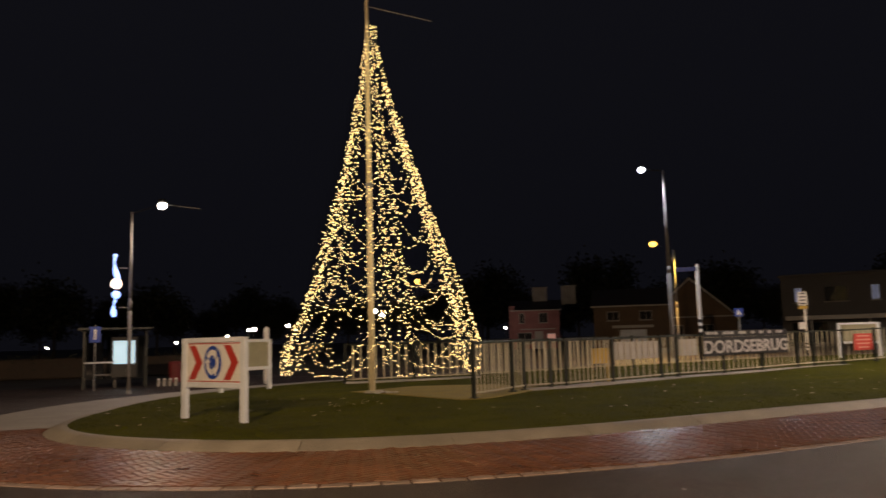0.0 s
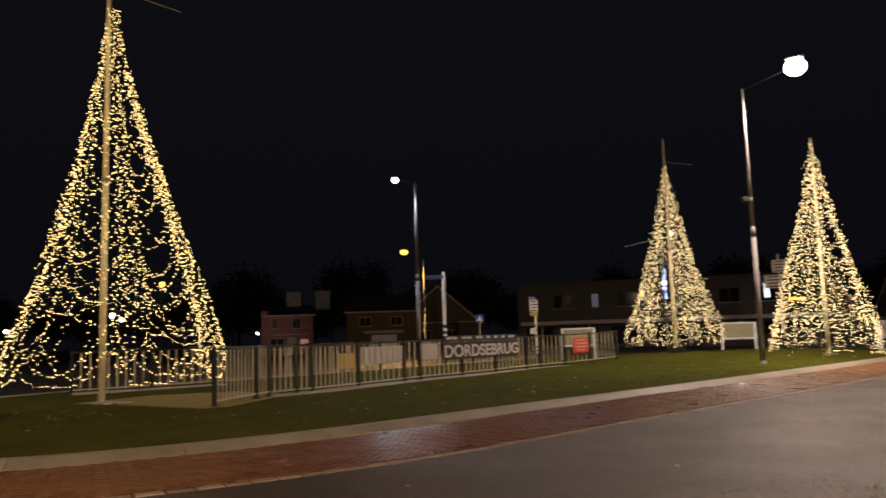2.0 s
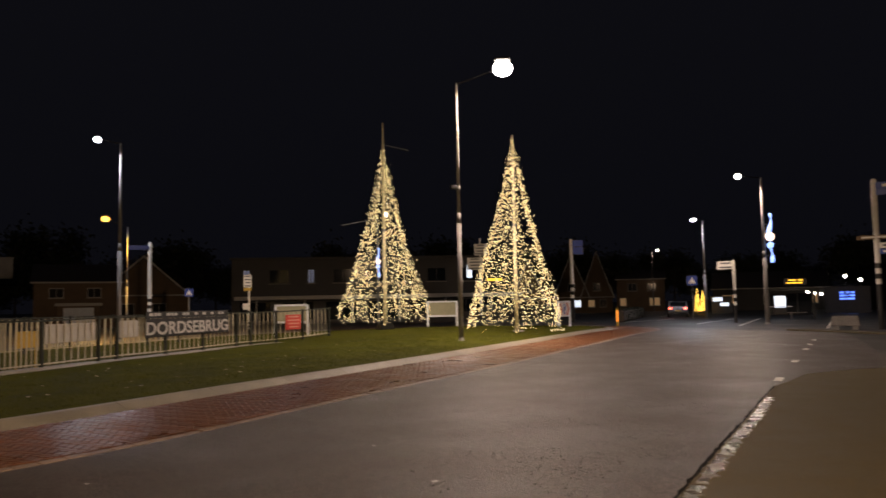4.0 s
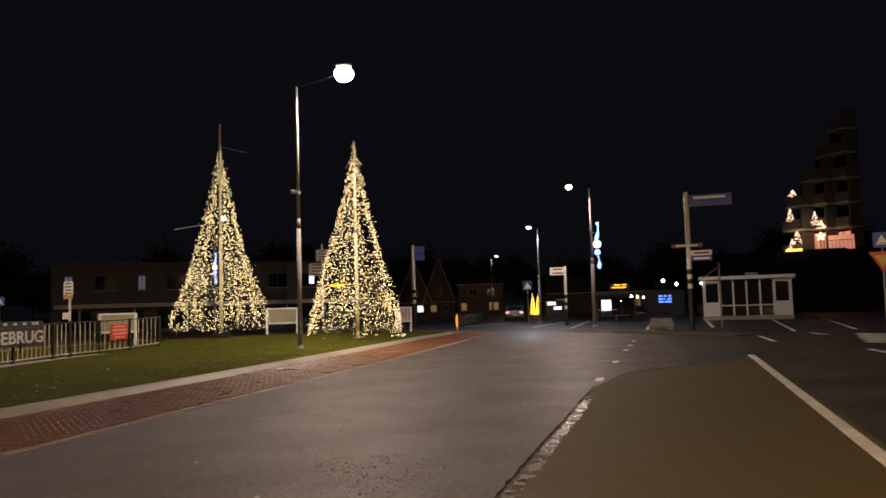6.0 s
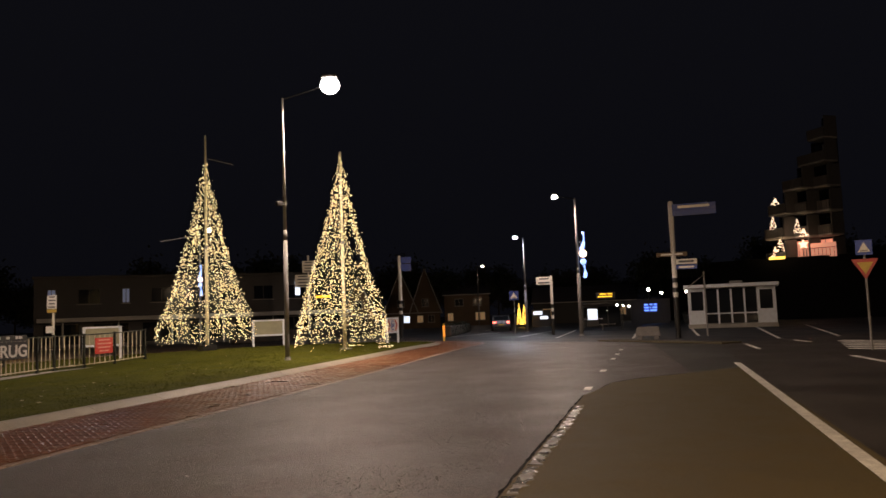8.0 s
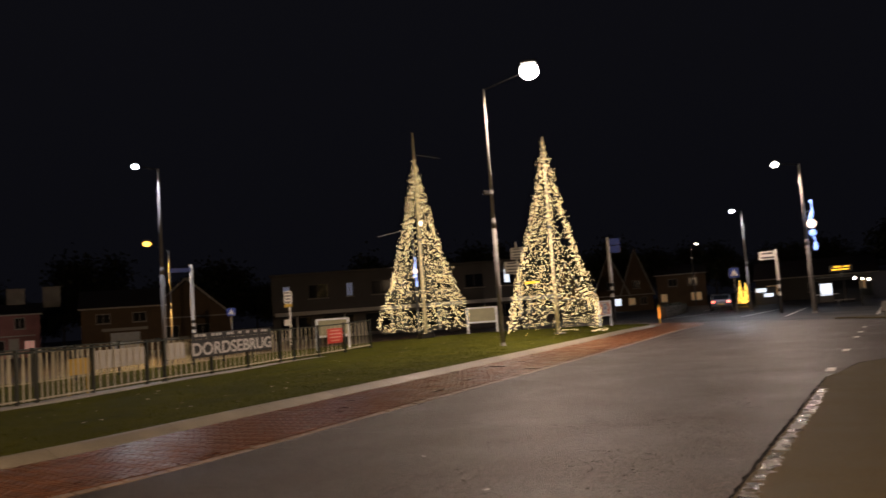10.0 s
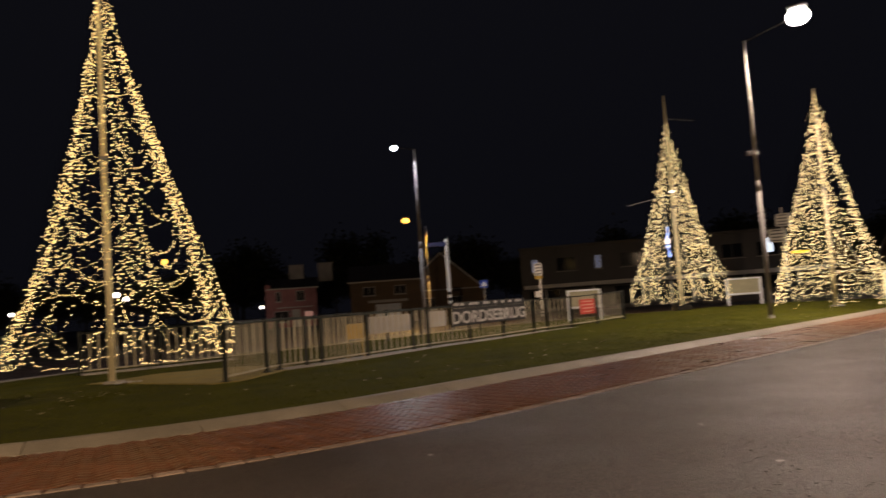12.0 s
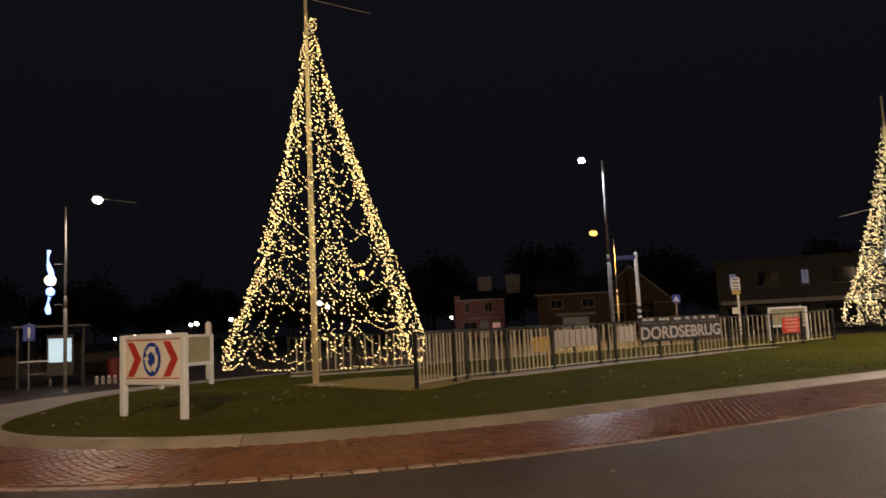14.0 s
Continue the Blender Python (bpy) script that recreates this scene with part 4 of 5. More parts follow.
# ---- booth, block and things by the side road ----


def booth(x, y, rz):
    r = thing("kiosk", "white flat-roofed kiosk with glazed doors and windows", "kiosk", x, y, 0, rz)
    w, d, h = 6.0, 4.0, 3.05
    part("plinth", box(B(), (0, 0, 0.15), (w + 0.1, d + 0.1, 0.3), bevel=0.02), CONCRETE, r)
    part("back_wall", box(B(), (0, d / 2 - 0.06, 1.6), (w, 0.12, 2.6)), FRAME_WHITE, r)
    for sx in (-1, 1):
        part("side_wall", box(B(), (sx * (w / 2 - 0.06), 0, 1.6), (0.12, d - 0.24, 2.6)), FRAME_WHITE, r)
    part("roof", box(B(), (0, 0, h), (w + 0.5, d + 0.6, 0.28), bevel=0.03), FRAME_WHITE, r, "flat roof with a deep white fascia")
    for sx in (-1, 1):
        part("low_wall", box(B(), (sx * (w / 2 - 0.65), -d / 2 + 0.06, 0.8), (1.1, 0.12, 1.0)), FRAME_WHITE, r)
        part("head_wall", box(B(), (sx * (w / 2 - 0.65), -d / 2 + 0.06, 2.79), (1.1, 0.12, 0.2)), FRAME_WHITE, r)
        for jx in (0.16, 1.12):
            part("jamb", box(B(), (sx * (w / 2 - jx), -d / 2 + 0.06, 2.0), (0.1, 0.12, 1.4)), FRAME_WHITE, r)
    part("fascia_strip", box(B(), (0, -d / 2 - 0.31, 2.93), (w + 0.5, 0.03, 0.05)), DULL_GREY, r)
    xs = [-w / 2 + 0.06, -w / 2 + 1.2, -0.9, 0.0, 0.9, w / 2 - 1.2, w / 2 - 0.06]
    for xx in xs:
        part("mullion", box(B(), (xx, -d / 2 + 0.05, 1.6), (0.13, 0.13, 2.62), bevel=0.01), FRAME_WHITE, r)
    for a, b in zip(xs, xs[1:]):
        edge = a == xs[0] or b == xs[-1]
        z0 = 1.25 if edge else 0.35
        pn = part("window", box(B(), ((a + b) / 2, -d / 2 + 0.08, (z0 + 2.85) / 2), (b - a - 0.13, 0.02, 2.85 - z0)), DARK_GLASS, r, "dark reflecting glass pane")
        if not edge:
            part("rail", box(B(), ((a + b) / 2, -d / 2 + 0.04, 1.05), (b - a - 0.13, 0.06, 0.09)), FRAME_WHITE, pn)
    part("wall_lamp", ball(B(), (-w / 2 - 0.1, -d / 2, 2.75), 0.09, 2), LENS_FAR, r, "small bright wall lamp")
    part("roof_unit", box(B(), (0.4, 0.3, h + 0.27), (0.9, 0.7, 0.26), bevel=0.03), STEEL, r)


booth(55.6, 27.8, -63)
r = thing("thin_pole", "thin grey pole in front of the kiosk", "pole", 39.9, 21.3, 0)
part("pole", tube(B(), (0, 0, -0.05), (0, 0, 3.5), 0.05, n=10), STEEL, r)
part("cap", ball(B(), (0, 0, 3.5), 0.06, 2), STEEL, r)
part("strut", tube(B(), (0, 0, 3.35), (-0.55, 0.9, 2.6), 0.02, n=6), STEEL, r)
r = thing("concrete_block", "low pale concrete block beside the road", "block", 35.9, 22.5, 0, face(35.9, 22.5))
bm = box(B(), (0, 0, 0.42), (1.3, 0.7, 0.5), bevel=0.04)
for v in bm.verts:
    if v.co.z > 0.5:
        v.co.x *= 0.86
part("body", bm, DULL_GREY, r)
for sx in (-1, 1):
    part("foot", box(B(), (sx * 0.42, 0, 0.09), (0.25, 0.6, 0.2), bevel=0.02), DULL_GREY, r)


def hedge(x, y, rz, length, h, seed):
    r = thing("hedge", "low dark clipped hedge along the road", "hedge", x, y, 0, rz, "hedges")
    rnd = random.Random(seed)
    part("core", box(B(), (0, 0, h * 0.42), (length, 0.5, h * 0.84), bevel=0.08), BARK, r)
    verts, faces = [], []
    for i in range(int(length * 90)):
        p = Vector((rnd.uniform(-length / 2, length / 2), rnd.uniform(-0.36, 0.36), rnd.uniform(0.05, h) + 0.08 * math.sin(i)))
        u = Vector([rnd.gauss(0, 1) for _ in range(3)]).normalized() * 0.08
        v = Vector([rnd.gauss(0, 1) for _ in range(3)]).normalized() * 0.06
        b = len(verts)
        verts += [(p - u)[:], (p + v)[:], (p + u)[:], (p - v)[:]]
        faces.append((b, b + 1, b + 2, b + 3))
    flat("leaves", verts, faces, LEAF, r)["kind"] = "stuff"


hedge(47.5, 49.0, 40, 16, 1.0, 1)
hedge(66, 37, 35, 14, 1.1, 2)
hedge(40, 60, 20, 22, 1.1, 3)
hedge(-24, 36, 20, 10, 1.2, 4)

# ---- bus stop on the far side ----


def bus_shelter(x, y, rz, w, label, side_poster):
    r = thing("bus_shelter", label, "bus shelter", x, y, 0, rz, "bus shelters")
    for sx in (-1, 1):
        for sy in (-1, 1):
            part("post", box(B(), (sx * w / 2, sy * 0.6, 1.05), (0.07, 0.07, 2.2), bevel=0.01), DARK_PAINT, r)
    part("roof", box(B(), (0, 0, 2.16), (w + 0.4, 1.6, 0.1), bevel=0.02), DARK_PAINT, r)
    for i in range(3):
        part("pane", box(B(), (-w / 2 + w * (i + 0.5) / 3, 0.6, 1.1), (w / 3 - 0.08, 0.012, 1.6)), DARK_GLASS, r, "dark glass back pane")
    part("bench", box(B(), (0, 0.35, 0.48), (w * 0.7, 0.32, 0.06), bevel=0.01), DULL_GREY, r)
    part("bench_leg", box(B(), (0, 0.35, 0.22), (0.08, 0.25, 0.46)), STEEL, r)
    part("rail", box(B(), (-w * 0.25, -0.62, 0.95), (w * 0.5, 0.03, 0.05)), FRAME_WHITE, r)
    pw = 0.75
    p = part("poster_case", box(B(), (side_poster * (w / 2 - 0.75), -0.1, 1.12), (pw + 0.15, 0.14, 1.5), bevel=0.02), BLACK, r)
    part("lit_poster", box(B(), (side_poster * (w / 2 - 0.75), -0.18, 1.3), (pw, 0.012, 0.85)), LIT_PANEL if side_poster > 0 else LIT_WHITE, p, "glowing pale poster")
    return r


bus_shelter(-16.4, 26.6, 32, 2.1, "glass bus shelter with a glowing pale blue poster", 1)
r = thing("bus_stop_sign", "blue and white bus stop sign on a thin pole", "bus stop sign", -16.2, 25.0, 0, face(-16.2, 25.0))
part("pole", tube(B(), (0, 0, -0.05), (0, 0, 2.3), 0.022, n=10), STEEL, r)
o = part("panel", box(B(), (0, -0.05, 1.95), (0.36, 0.03, 0.56), bevel=0.006), SIGN_BLUE, r)
part("mark", box(B(), (0, -0.07, 1.95), (0.07, 0.01, 0.36)), SIGN_WHITE, o)
r = thing("litter_bin", "dark red litter bin on the pavement", "litter bin", -14.6, 27.7, 0)
bm = tube(B(), (0, 0, 0.12), (0, 0, 0.8), 0.22, 0.26, 14)
part("body", bm, RED_BIN, r)
part("lid", tube(B(), (0, 0, 0.8), (0, 0, 0.9), 0.27, 0.2, 14), RED_BIN, r)
part("foot", tube(B(), (0, 0, -0.02), (0, 0, 0.12), 0.1, n=10), BLACK, r)
first = None
for i in range(4):
    if first is None:
        first = thing("white_bollard", "short white bollard at the bus stop", "bollard", -15.0, 27.2, 0, group="white bollards")
        part("body", tube(B(), (0, 0, -0.02), (0, 0, 0.24), 0.07, 0.06, 10), CONCRETE, first)
        part("cap", ball(B(), (0, 0, 0.24), 0.06, 2), SIGN_WHITE, first)
    else:
        copy_thing(first, pose(-15.0 + 0.18 * i, 27.2 + 0.1 * i, 0))
r = bus_shelter(51.2, 36.4, -50, 3.0, "bus shelter with a bright white poster and amber display", -1)
o = part("display", box(B(), (0.3, -0.5, 2.75), (1.5, 0.12, 0.5), bevel=0.02), BLACK, r)
part("display_post", tube(B(), (0.3, -0.5, 2.1), (0.3, -0.5, 2.6), 0.04), STEEL, r)
for i, (a, w) in enumerate(((-0.2, 0.5), (0.35, 0.35), (-0.05, 1.1))):
    part("amber_bar", box(B(), (0.3 + a, -0.57, 2.87 - 0.2 * (i // 2)), (w, 0.01, 0.1)), LED_TEXT, o)

r = thing("white_post", "short white post behind a roundabout board", "post", -11.0, 27.8, 0)
part("shaft", tube(B(), (0, 0, -0.05), (0, 0, 2.0), 0.12, 0.11, 12), SIGN_WHITE, r)
part("cap", ball(B(), (0, 0, 2.0), 0.11, 2), SIGN_WHITE, r)

# ---- buildings ----


def window(root, x, z, w, h, y, glass, trim=None, sill=True):
    f = part("window", box(B(), (x, y - 0.02, z), (w + 0.14, 0.08, h + 0.14), bevel=0.01), trim or WOOD_TRIM, root)
    part("pane", box(B(), (x, y - 0.07, z), (w, 0.03, h)), glass, f)
    part("bar", box(B(), (x, y - 0.09, z), (0.05, 0.03, h)), trim or WOOD_TRIM, f)
    if sill:
        part("sill", box(B(), (x, y - 0.1, z - h / 2 - 0.1), (w + 0.3, 0.2, 0.06)), CONCRETE, f)


def house(x, y, w, d, eaves, ridge, wall, label, rz=None, wins=(), chimneys=(), along_x=True, door=None):
    r = thing("house", label, "house", x, y, 0, face(x, y) if rz is None else rz, "houses behind the island")
    part("wall", box(B(), (0, d / 2, eaves / 2), (w, d, eaves)), wall, r)
    if along_x:
        bm = B()
        prism(bm, [(-0.35, eaves - 0.1), (d / 2, ridge), (d + 0.35, eaves - 0.1)], w + 0.5, -w / 2 - 0.25)
        bmesh.ops.transform(bm, matrix=Matrix(((0, 1, 0, 0), (1, 0, 0, 0), (0, 0, 1, 0), (0, 0, 0, 1))), verts=bm.verts)
        bmesh.ops.recalc_face_normals(bm, faces=bm.faces)
        part("roof", bm, ROOF_TILE, r)
    else:
        part("gable", prism(B(), [(-w / 2, eaves), (w / 2, eaves), (0, ridge - 0.2)], 0.25, 0.0), wall, r)
        bm = prism(B(), [(-w / 2 - 0.35, eaves - 0.3), (0, ridge), (w / 2 + 0.35, eaves - 0.3), (w / 2 + 0.1, eaves - 0.3), (0, ridge - 0.35), (-w / 2 - 0.1, eaves - 0.3)], d + 0.4, -0.2)
        part("roof", bm, ROOF_TILE, r)
        for sx in (-1, 1):
            part("barge_board", prism(B(), [(sx * (w / 2 + 0.35), eaves - 0.3), (0, ridge + 0.05), (0, ridge - 0.22), (sx * (w / 2 + 0.15), eaves - 0.32)], 0.06, -0.28), WOOD_TRIM, r)
    part("gutter_board", box(B(), (0, -0.3, eaves - 0.12), (w + 0.5, 0.12, 0.14)), WOOD_TRIM, r)
    for wx, wz, ww, wh, gl in wins:
        window(r, wx, wz, ww, wh, 0.0, gl)
    for cx, cz in chimneys:
        c = part("chimney", box(B(), (cx, d / 2, (ridge + cz) / 2), (1.8, 0.8, cz - ridge + 1.2), bevel=0.03), CONCRETE, r)
        part("chimney_cap", box(B(), (cx, d / 2, cz + 0.62), (1.95, 0.95, 0.1)), CONCRETE, c)
    if door:
        dr = part("door", box(B(), (door, -0.03, 1.05), (1.0, 0.08, 2.1), bevel=0.01), WOOD_TRIM, r)
        part("door_handle", box(B(), (door + 0.38, -0.1, 1.0), (0.1, 0.05, 0.03)), STEEL, dr)
    return r


pink = house(-3.0, 94.8, 5.7, 8, 4.75, 6.0, HOUSE_BRICK, "pinkish brick house with two pale roof stacks", wins=[(-1.7, 3.7, 0.5, 1.1, DULL_GLASS), (0.9, 3.7, 0.9, 1.1, DULL_GLASS), (-1.4, 1.3, 1.6, 1.2, DULL_GLASS), (1.8, 1.3, 0.9, 0.9, WIN_SOFT)], chimneys=[(0.6, 7.0), (4.2, 7.1)], door=0.3)
part("porch_roof", box(B(), (0.2, -0.5, 2.35), (4.2, 1.0, 0.12), bevel=0.02), WOOD_TRIM, pink)
part("side_chimney", box(B(), (-2.9, 0.3, 2.6), (0.7, 0.7, 5.3), bevel=0.03), HOUSE_BRICK, pink)
h2 = house(7.0, 79.6, 7.4, 8, 4.4, 6.2, BROWN_BRICK, "brown brick house with a low garage and sloping roof", wins=[(-1.8, 3.3, 1.1, 0.8, DULL_GLASS), (1.4, 3.3, 1.1, 0.8, DULL_GLASS)], chimneys=[])
part("garage", box(B(), (0.1, -1.4, 1.1), (3.6, 2.6, 2.2), bevel=0.03), BROWN_BRICK, h2)
part("garage_fascia", box(B(), (0.1, -2.75, 2.2), (3.9, 0.2, 0.26)), WOOD_TRIM, h2)
part("garage_door", box(B(), (0.1, -2.73, 0.95), (2.5, 0.08, 1.9)), FRAME_WHITE, h2)
house(13.5, 84.0, 9, 8, 3.2, 7.2, BROWN_BRICK, "dark gabled house half hidden behind a lamp post", along_x=False, wins=[(-1.5, 1.6, 1.2, 1.2, DULL_GLASS), (1.5, 1.6, 1.2, 1.2, DULL_GLASS)])


def big_block():
    r = thing("shop_building", "long dark two-storey building with a pale canopy", "building", 30.5, 67.8, 0, -24)
    w, d, h = 24, 9, 6.1
    part("wall", box(B(), (0, d / 2, h / 2), (w, d, h)), RENDER_WALL, r)
    part("parapet", box(B(), (0, d / 2, h + 0.1), (w + 0.3, d + 0.3, 0.25), bevel=0.03), RENDER_WALL, r)
    part("canopy", box(B(), (2.0, -0.8, 2.45), (w + 3, 1.8, 0.36), bevel=0.03), WOOD_TRIM, r, "pale canopy along the shop front")
    for i in range(6):
        part("canopy_post", box(B(), (-9.5 + i * 4.4, -1.5, 1.15), (0.12, 0.12, 2.3)), WOOD_TRIM, r)
    for i in range(8):
        gl = WIN_COOL if i in (0, 2) else DARK_GLASS
        window(r, -10.6 + i * 3.0, 4.5, 0.55 if i in (0, 2) else 1.7, 1.2, 0.0, gl, RENDER_WALL)
    for i in range(6):
        window(r, -9.8 + i * 4.0, 1.2, 2.8, 1.7, 0.0, DARK_GLASS, RENDER_WALL, False)
    part("lit_strip", box(B(), (10.6, -0.12, 4.75), (0.45, 0.12, 1.25)), LIT_WHITE, r, "upright bright white light strip")
    part("amber_strip", box(B(), (13.0, -0.4, 3.9), (1.4, 0.12, 0.22)), LED_TEXT, r, "amber lit sign strip")


big_block()
for i, (px, py, hh, w) in enumerate(((70.3, 84.6, 8.3, 4.6), (73.0, 82.4, 8.6, 4.2), (65.5, 88.2, 7.6, 4.4))):
    hs = house(px, py, w, 9, 2.3, hh, BROWN_BRICK, "steep pointed gable house with a lit ground floor", along_x=False, wins=[(-0.8, 1.3, 0.8, 0.9, WIN_WARM if i == 1 else DARK_GLASS), (0.8, 1.3, 0.8, 0.9, LIT_WHITE if i == 0 else DARK_GLASS), (0, 3.6, 0.9, 1.0, DARK_GLASS)])
house(84.3, 85.5, 7, 9, 4.9, 6.4, BROWN_BRICK, "low house with warm lit windows beyond the road", wins=[(-2.6, 1.4, 0.8, 1.1, WIN_WARM), (2.0, 1.4, 1.4, 1.1, WIN_WARM), (-1.2, 3.6, 1.2, 1.0, DARK_GLASS), (1.6, 3.6, 1.2, 1.0, DARK_GLASS)])
house(88, 66, 14, 9, 3.0, 5.2, RENDER_WALL, "dark low terrace at the end of the road", wins=[(-5, 1.5, 1.4, 1.1, WIN_WARM), (0, 1.5, 1.4, 1.1, DARK_GLASS), (5, 1.5, 1.4, 1.1, WIN_WARM)])


PANEL_GREY = material("balustrade_grey", (0.09, 0.085, 0.082), 0.7, vary=0.2, bump=0.1)


def apartments():
    r = thing("apartment_building", "tall apartment block with decorated lit balconies", "apartment building", 79.2, 31.8, 0, -72)
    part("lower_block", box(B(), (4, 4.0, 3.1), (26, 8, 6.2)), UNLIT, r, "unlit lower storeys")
    rnd = random.Random(9)

    def turned(c, y, dx, dy):
        """A place dx along and dy behind the front of a balcony that stands askew."""
        a = radians(-42)
        return c + dx * math.cos(a) - dy * math.sin(a), y + dx * math.sin(a) + dy * math.cos(a)

    for f, x0 in enumerate((-3.3, -3.3, -2.8, -1.3, 0.2, 1.4)):
        z, x1 = 5.8 + f * 2.45, 3.3
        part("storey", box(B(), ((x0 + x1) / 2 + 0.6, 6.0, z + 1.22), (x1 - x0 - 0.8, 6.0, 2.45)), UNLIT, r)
        bays = max(1, round((x1 - x0) / 2.2))
        for k in range(bays):
            w = (x1 - x0) / bays
            c, y = x0 + w * (k + 0.5), 1.6
            bal = part("balcony", box(B(), (c, y, z + 0.02), (w * 1.15, 1.7, 0.2), -42, bevel=0.03), CONCRETE, r)
            if f or not k:
                q = turned(c, y, 0, -0.85)
                part("balustrade", box(B(), (*q, z + 0.58), (w * 1.15, 0.07, 0.92), -42), PANEL_GREY, bal)
            q = turned(c, y, w * 0.55, 0.1)
            part("divider", box(B(), (*q, z + 1.15), (0.16, 1.5, 2.1), -42), PANEL_GREY, bal)
            for j in range(int(w * 1.1 / 0.3)):
                q = turned(c, y, -w * 0.5 + 0.1 + j * 0.3, -0.92)
                part("spindle", box(B(), (*q, z + 0.58), (0.04, 0.04, 0.9), -42), PANEL_GREY, bal)
            q = turned(c, y, 0, -0.3 if f == 0 and k else 1.0)
            # the pink ones on the lowest floor glow as the lamplit wall behind
            win = part("balcony_window", box(B(), (*q, z + 1.1), (w * (1.1 if f == 0 and k else 0.9), 0.14, 1.9), -42), GLOW_PINK if f == 0 and k > 0 else DARK_GLASS, bal)
            q = turned(c, y, 0, -0.4 if f == 0 and k else 0.9)
            part("frame_bar", box(B(), (*q, z + 1.1), (0.1, 0.06, 1.9), -42), WOOD_TRIM, win)
    for sx, sy, sz, hh in ((-2.2, 0.9, 6.6, 1.9), (-2.7, 0.9, 6.4, 1.0), (-2.75, 0.9, 9.2, 1.3), (-0.45, 0.15, 8.6, 1.4), (0.1, 0.15, 8.2, 0.8), (-2.4, 0.9, 11.7, 0.7)):
        bm = B()
        for i in range(60):
            u = rnd.random()
            ball(bm, (sx + rnd.uniform(-0.5, 0.5) * (1 - u), sy, sz + u * hh), 0.05, 1)
        part("light_cone", bm, BALCONY_LIGHT, r, "small cone of balcony lights")["kind"] = "stuff"
    out = []
    for i in range(10):
        a, q = radians(90 + 36 * i), 0.52 if i % 2 == 0 else 0.23
        out.append((0.0 + q * math.cos(a), 7.4 + q * math.sin(a)))
    part("light_star", prism(B(), out, 0.06, -0.3), BALCONY_LIGHT, r, "glowing balcony star")
    part("yellow_strip", box(B(), (-2.5, -0.1, 6.2), (1.5, 0.08, 0.25)), GOLD, r)
    # this wall emits the light that would fall on it
    lit = part("lit_back_wall", box(B(), (1.3, 0.25, 6.75), (3.3, 0.1, 1.4), -12), GLOW_PINK, r, "salmon wall that glows in place of balcony lamplight")
    for i in range(9):
        part("spindle", box(B(), (-0.1 + i * 0.35, 0.42 - i * 0.074, 6.5), (0.05, 0.05, 0.9)), PANEL_GREY, lit)
    part("hand_rail", box(B(), (1.3, 0.12, 6.97), (3.2, 0.06, 0.06), -12), PANEL_GREY, lit)


BALCONY_LIGHT = light_mat("balcony_light", (1.0, 0.72, 0.5), 1.6)
apartments()

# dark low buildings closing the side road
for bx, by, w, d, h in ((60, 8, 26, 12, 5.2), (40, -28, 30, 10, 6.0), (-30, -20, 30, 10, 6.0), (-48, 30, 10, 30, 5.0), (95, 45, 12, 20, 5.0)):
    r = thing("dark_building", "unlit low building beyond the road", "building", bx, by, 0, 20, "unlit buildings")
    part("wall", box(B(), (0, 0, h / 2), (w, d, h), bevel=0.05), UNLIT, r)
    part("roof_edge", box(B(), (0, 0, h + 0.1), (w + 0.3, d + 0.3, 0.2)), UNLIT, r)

# ---- far lights ----


def globe_lamp(x, y, h, label, rr=0.17, lens=None):
    r = thing("globe_lamp", label, "lamp", x, y, 0, 0, "globe lamps")
    part("pole", tube(B(), (0, 0, -0.05), (0, 0, h), 0.05, n=8), BLACK, r)
    part("globe", ball(B(), (0, 0, h + rr * 0.6), rr, 2), lens or LENS_FAR, r, "round glowing lamp globe", True)


# globe added as the source of the pink house's fill light
globe_lamp(-6.17, 87.50, 2.45, "small added globe lamp before a brick house", 0.14)
globe_lamp(67.9, 42.7, 3.4, "round white globe lamp on a black pole")
globe_lamp(77.1, 46.9, 3.2, "round white globe lamp on a black pole")
for x, y, h, rr in ((-37.1, 70.8, 1.7, 0.12), (-36.1, 71.3, 1.7, 0.12), (-35.6, 71.6, 1.8, 0.2), (-32.8, 72.9, 2.1, 0.18), (-30.9, 73.7, 2.75, 0.16), (-30.4, 73.9, 2.8, 0.2), (-20.5, 56.3, 2.7, 0.13), (-16.55, 67.9, 4.0, 0.2), (-17.0, 72.95, 3.8, 0.18), (-43.0, 66.0, 1.5, 0.1), (-46.0, 64.0, 1.5, 0.1)):
    globe_lamp(x, y, h, "small far street light beyond the island", rr)
globe_lamp(-11.3, 60.9, 6.0, "small far orange sodium light", 0.2, LENS_SODIUM)
for x, y, h in ((82.6, 56.7, 2.1), (87.1, 58.9, 2.0), (91.7, 61.1, 1.9), (96.3, 63.2, 1.8), (101.0, 65.2, 1.7), (105.6, 67.3, 1.5), (81.8, 57.8, 1.5)):
    globe_lamp(x, y, h, "small far white light in a row", 0.15)
r = thing("lit_shop_sign", "blue glowing sign above a far shop", "sign", 72.2, 45.3, 0, face(72.2, 45.3))
part("wall", box(B(), (0, 0.6, 1.3), (4.0, 1.0, 2.6)), ROOF_TILE, r)
for i, (a, w) in enumerate(((-0.45, 0.35), (0.05, 0.25), (0.5, 0.3), (-0.3, 0.7), (0.45, 0.45), (0.0, 1.3))):
    part("blue_bar", box(B(), (a, 0.05, 2.0 - 0.3 * (0 if i < 3 else 1 if i < 5 else 2)), (w, 0.08, 0.16)), BLUE_SIGN_LIT, r)


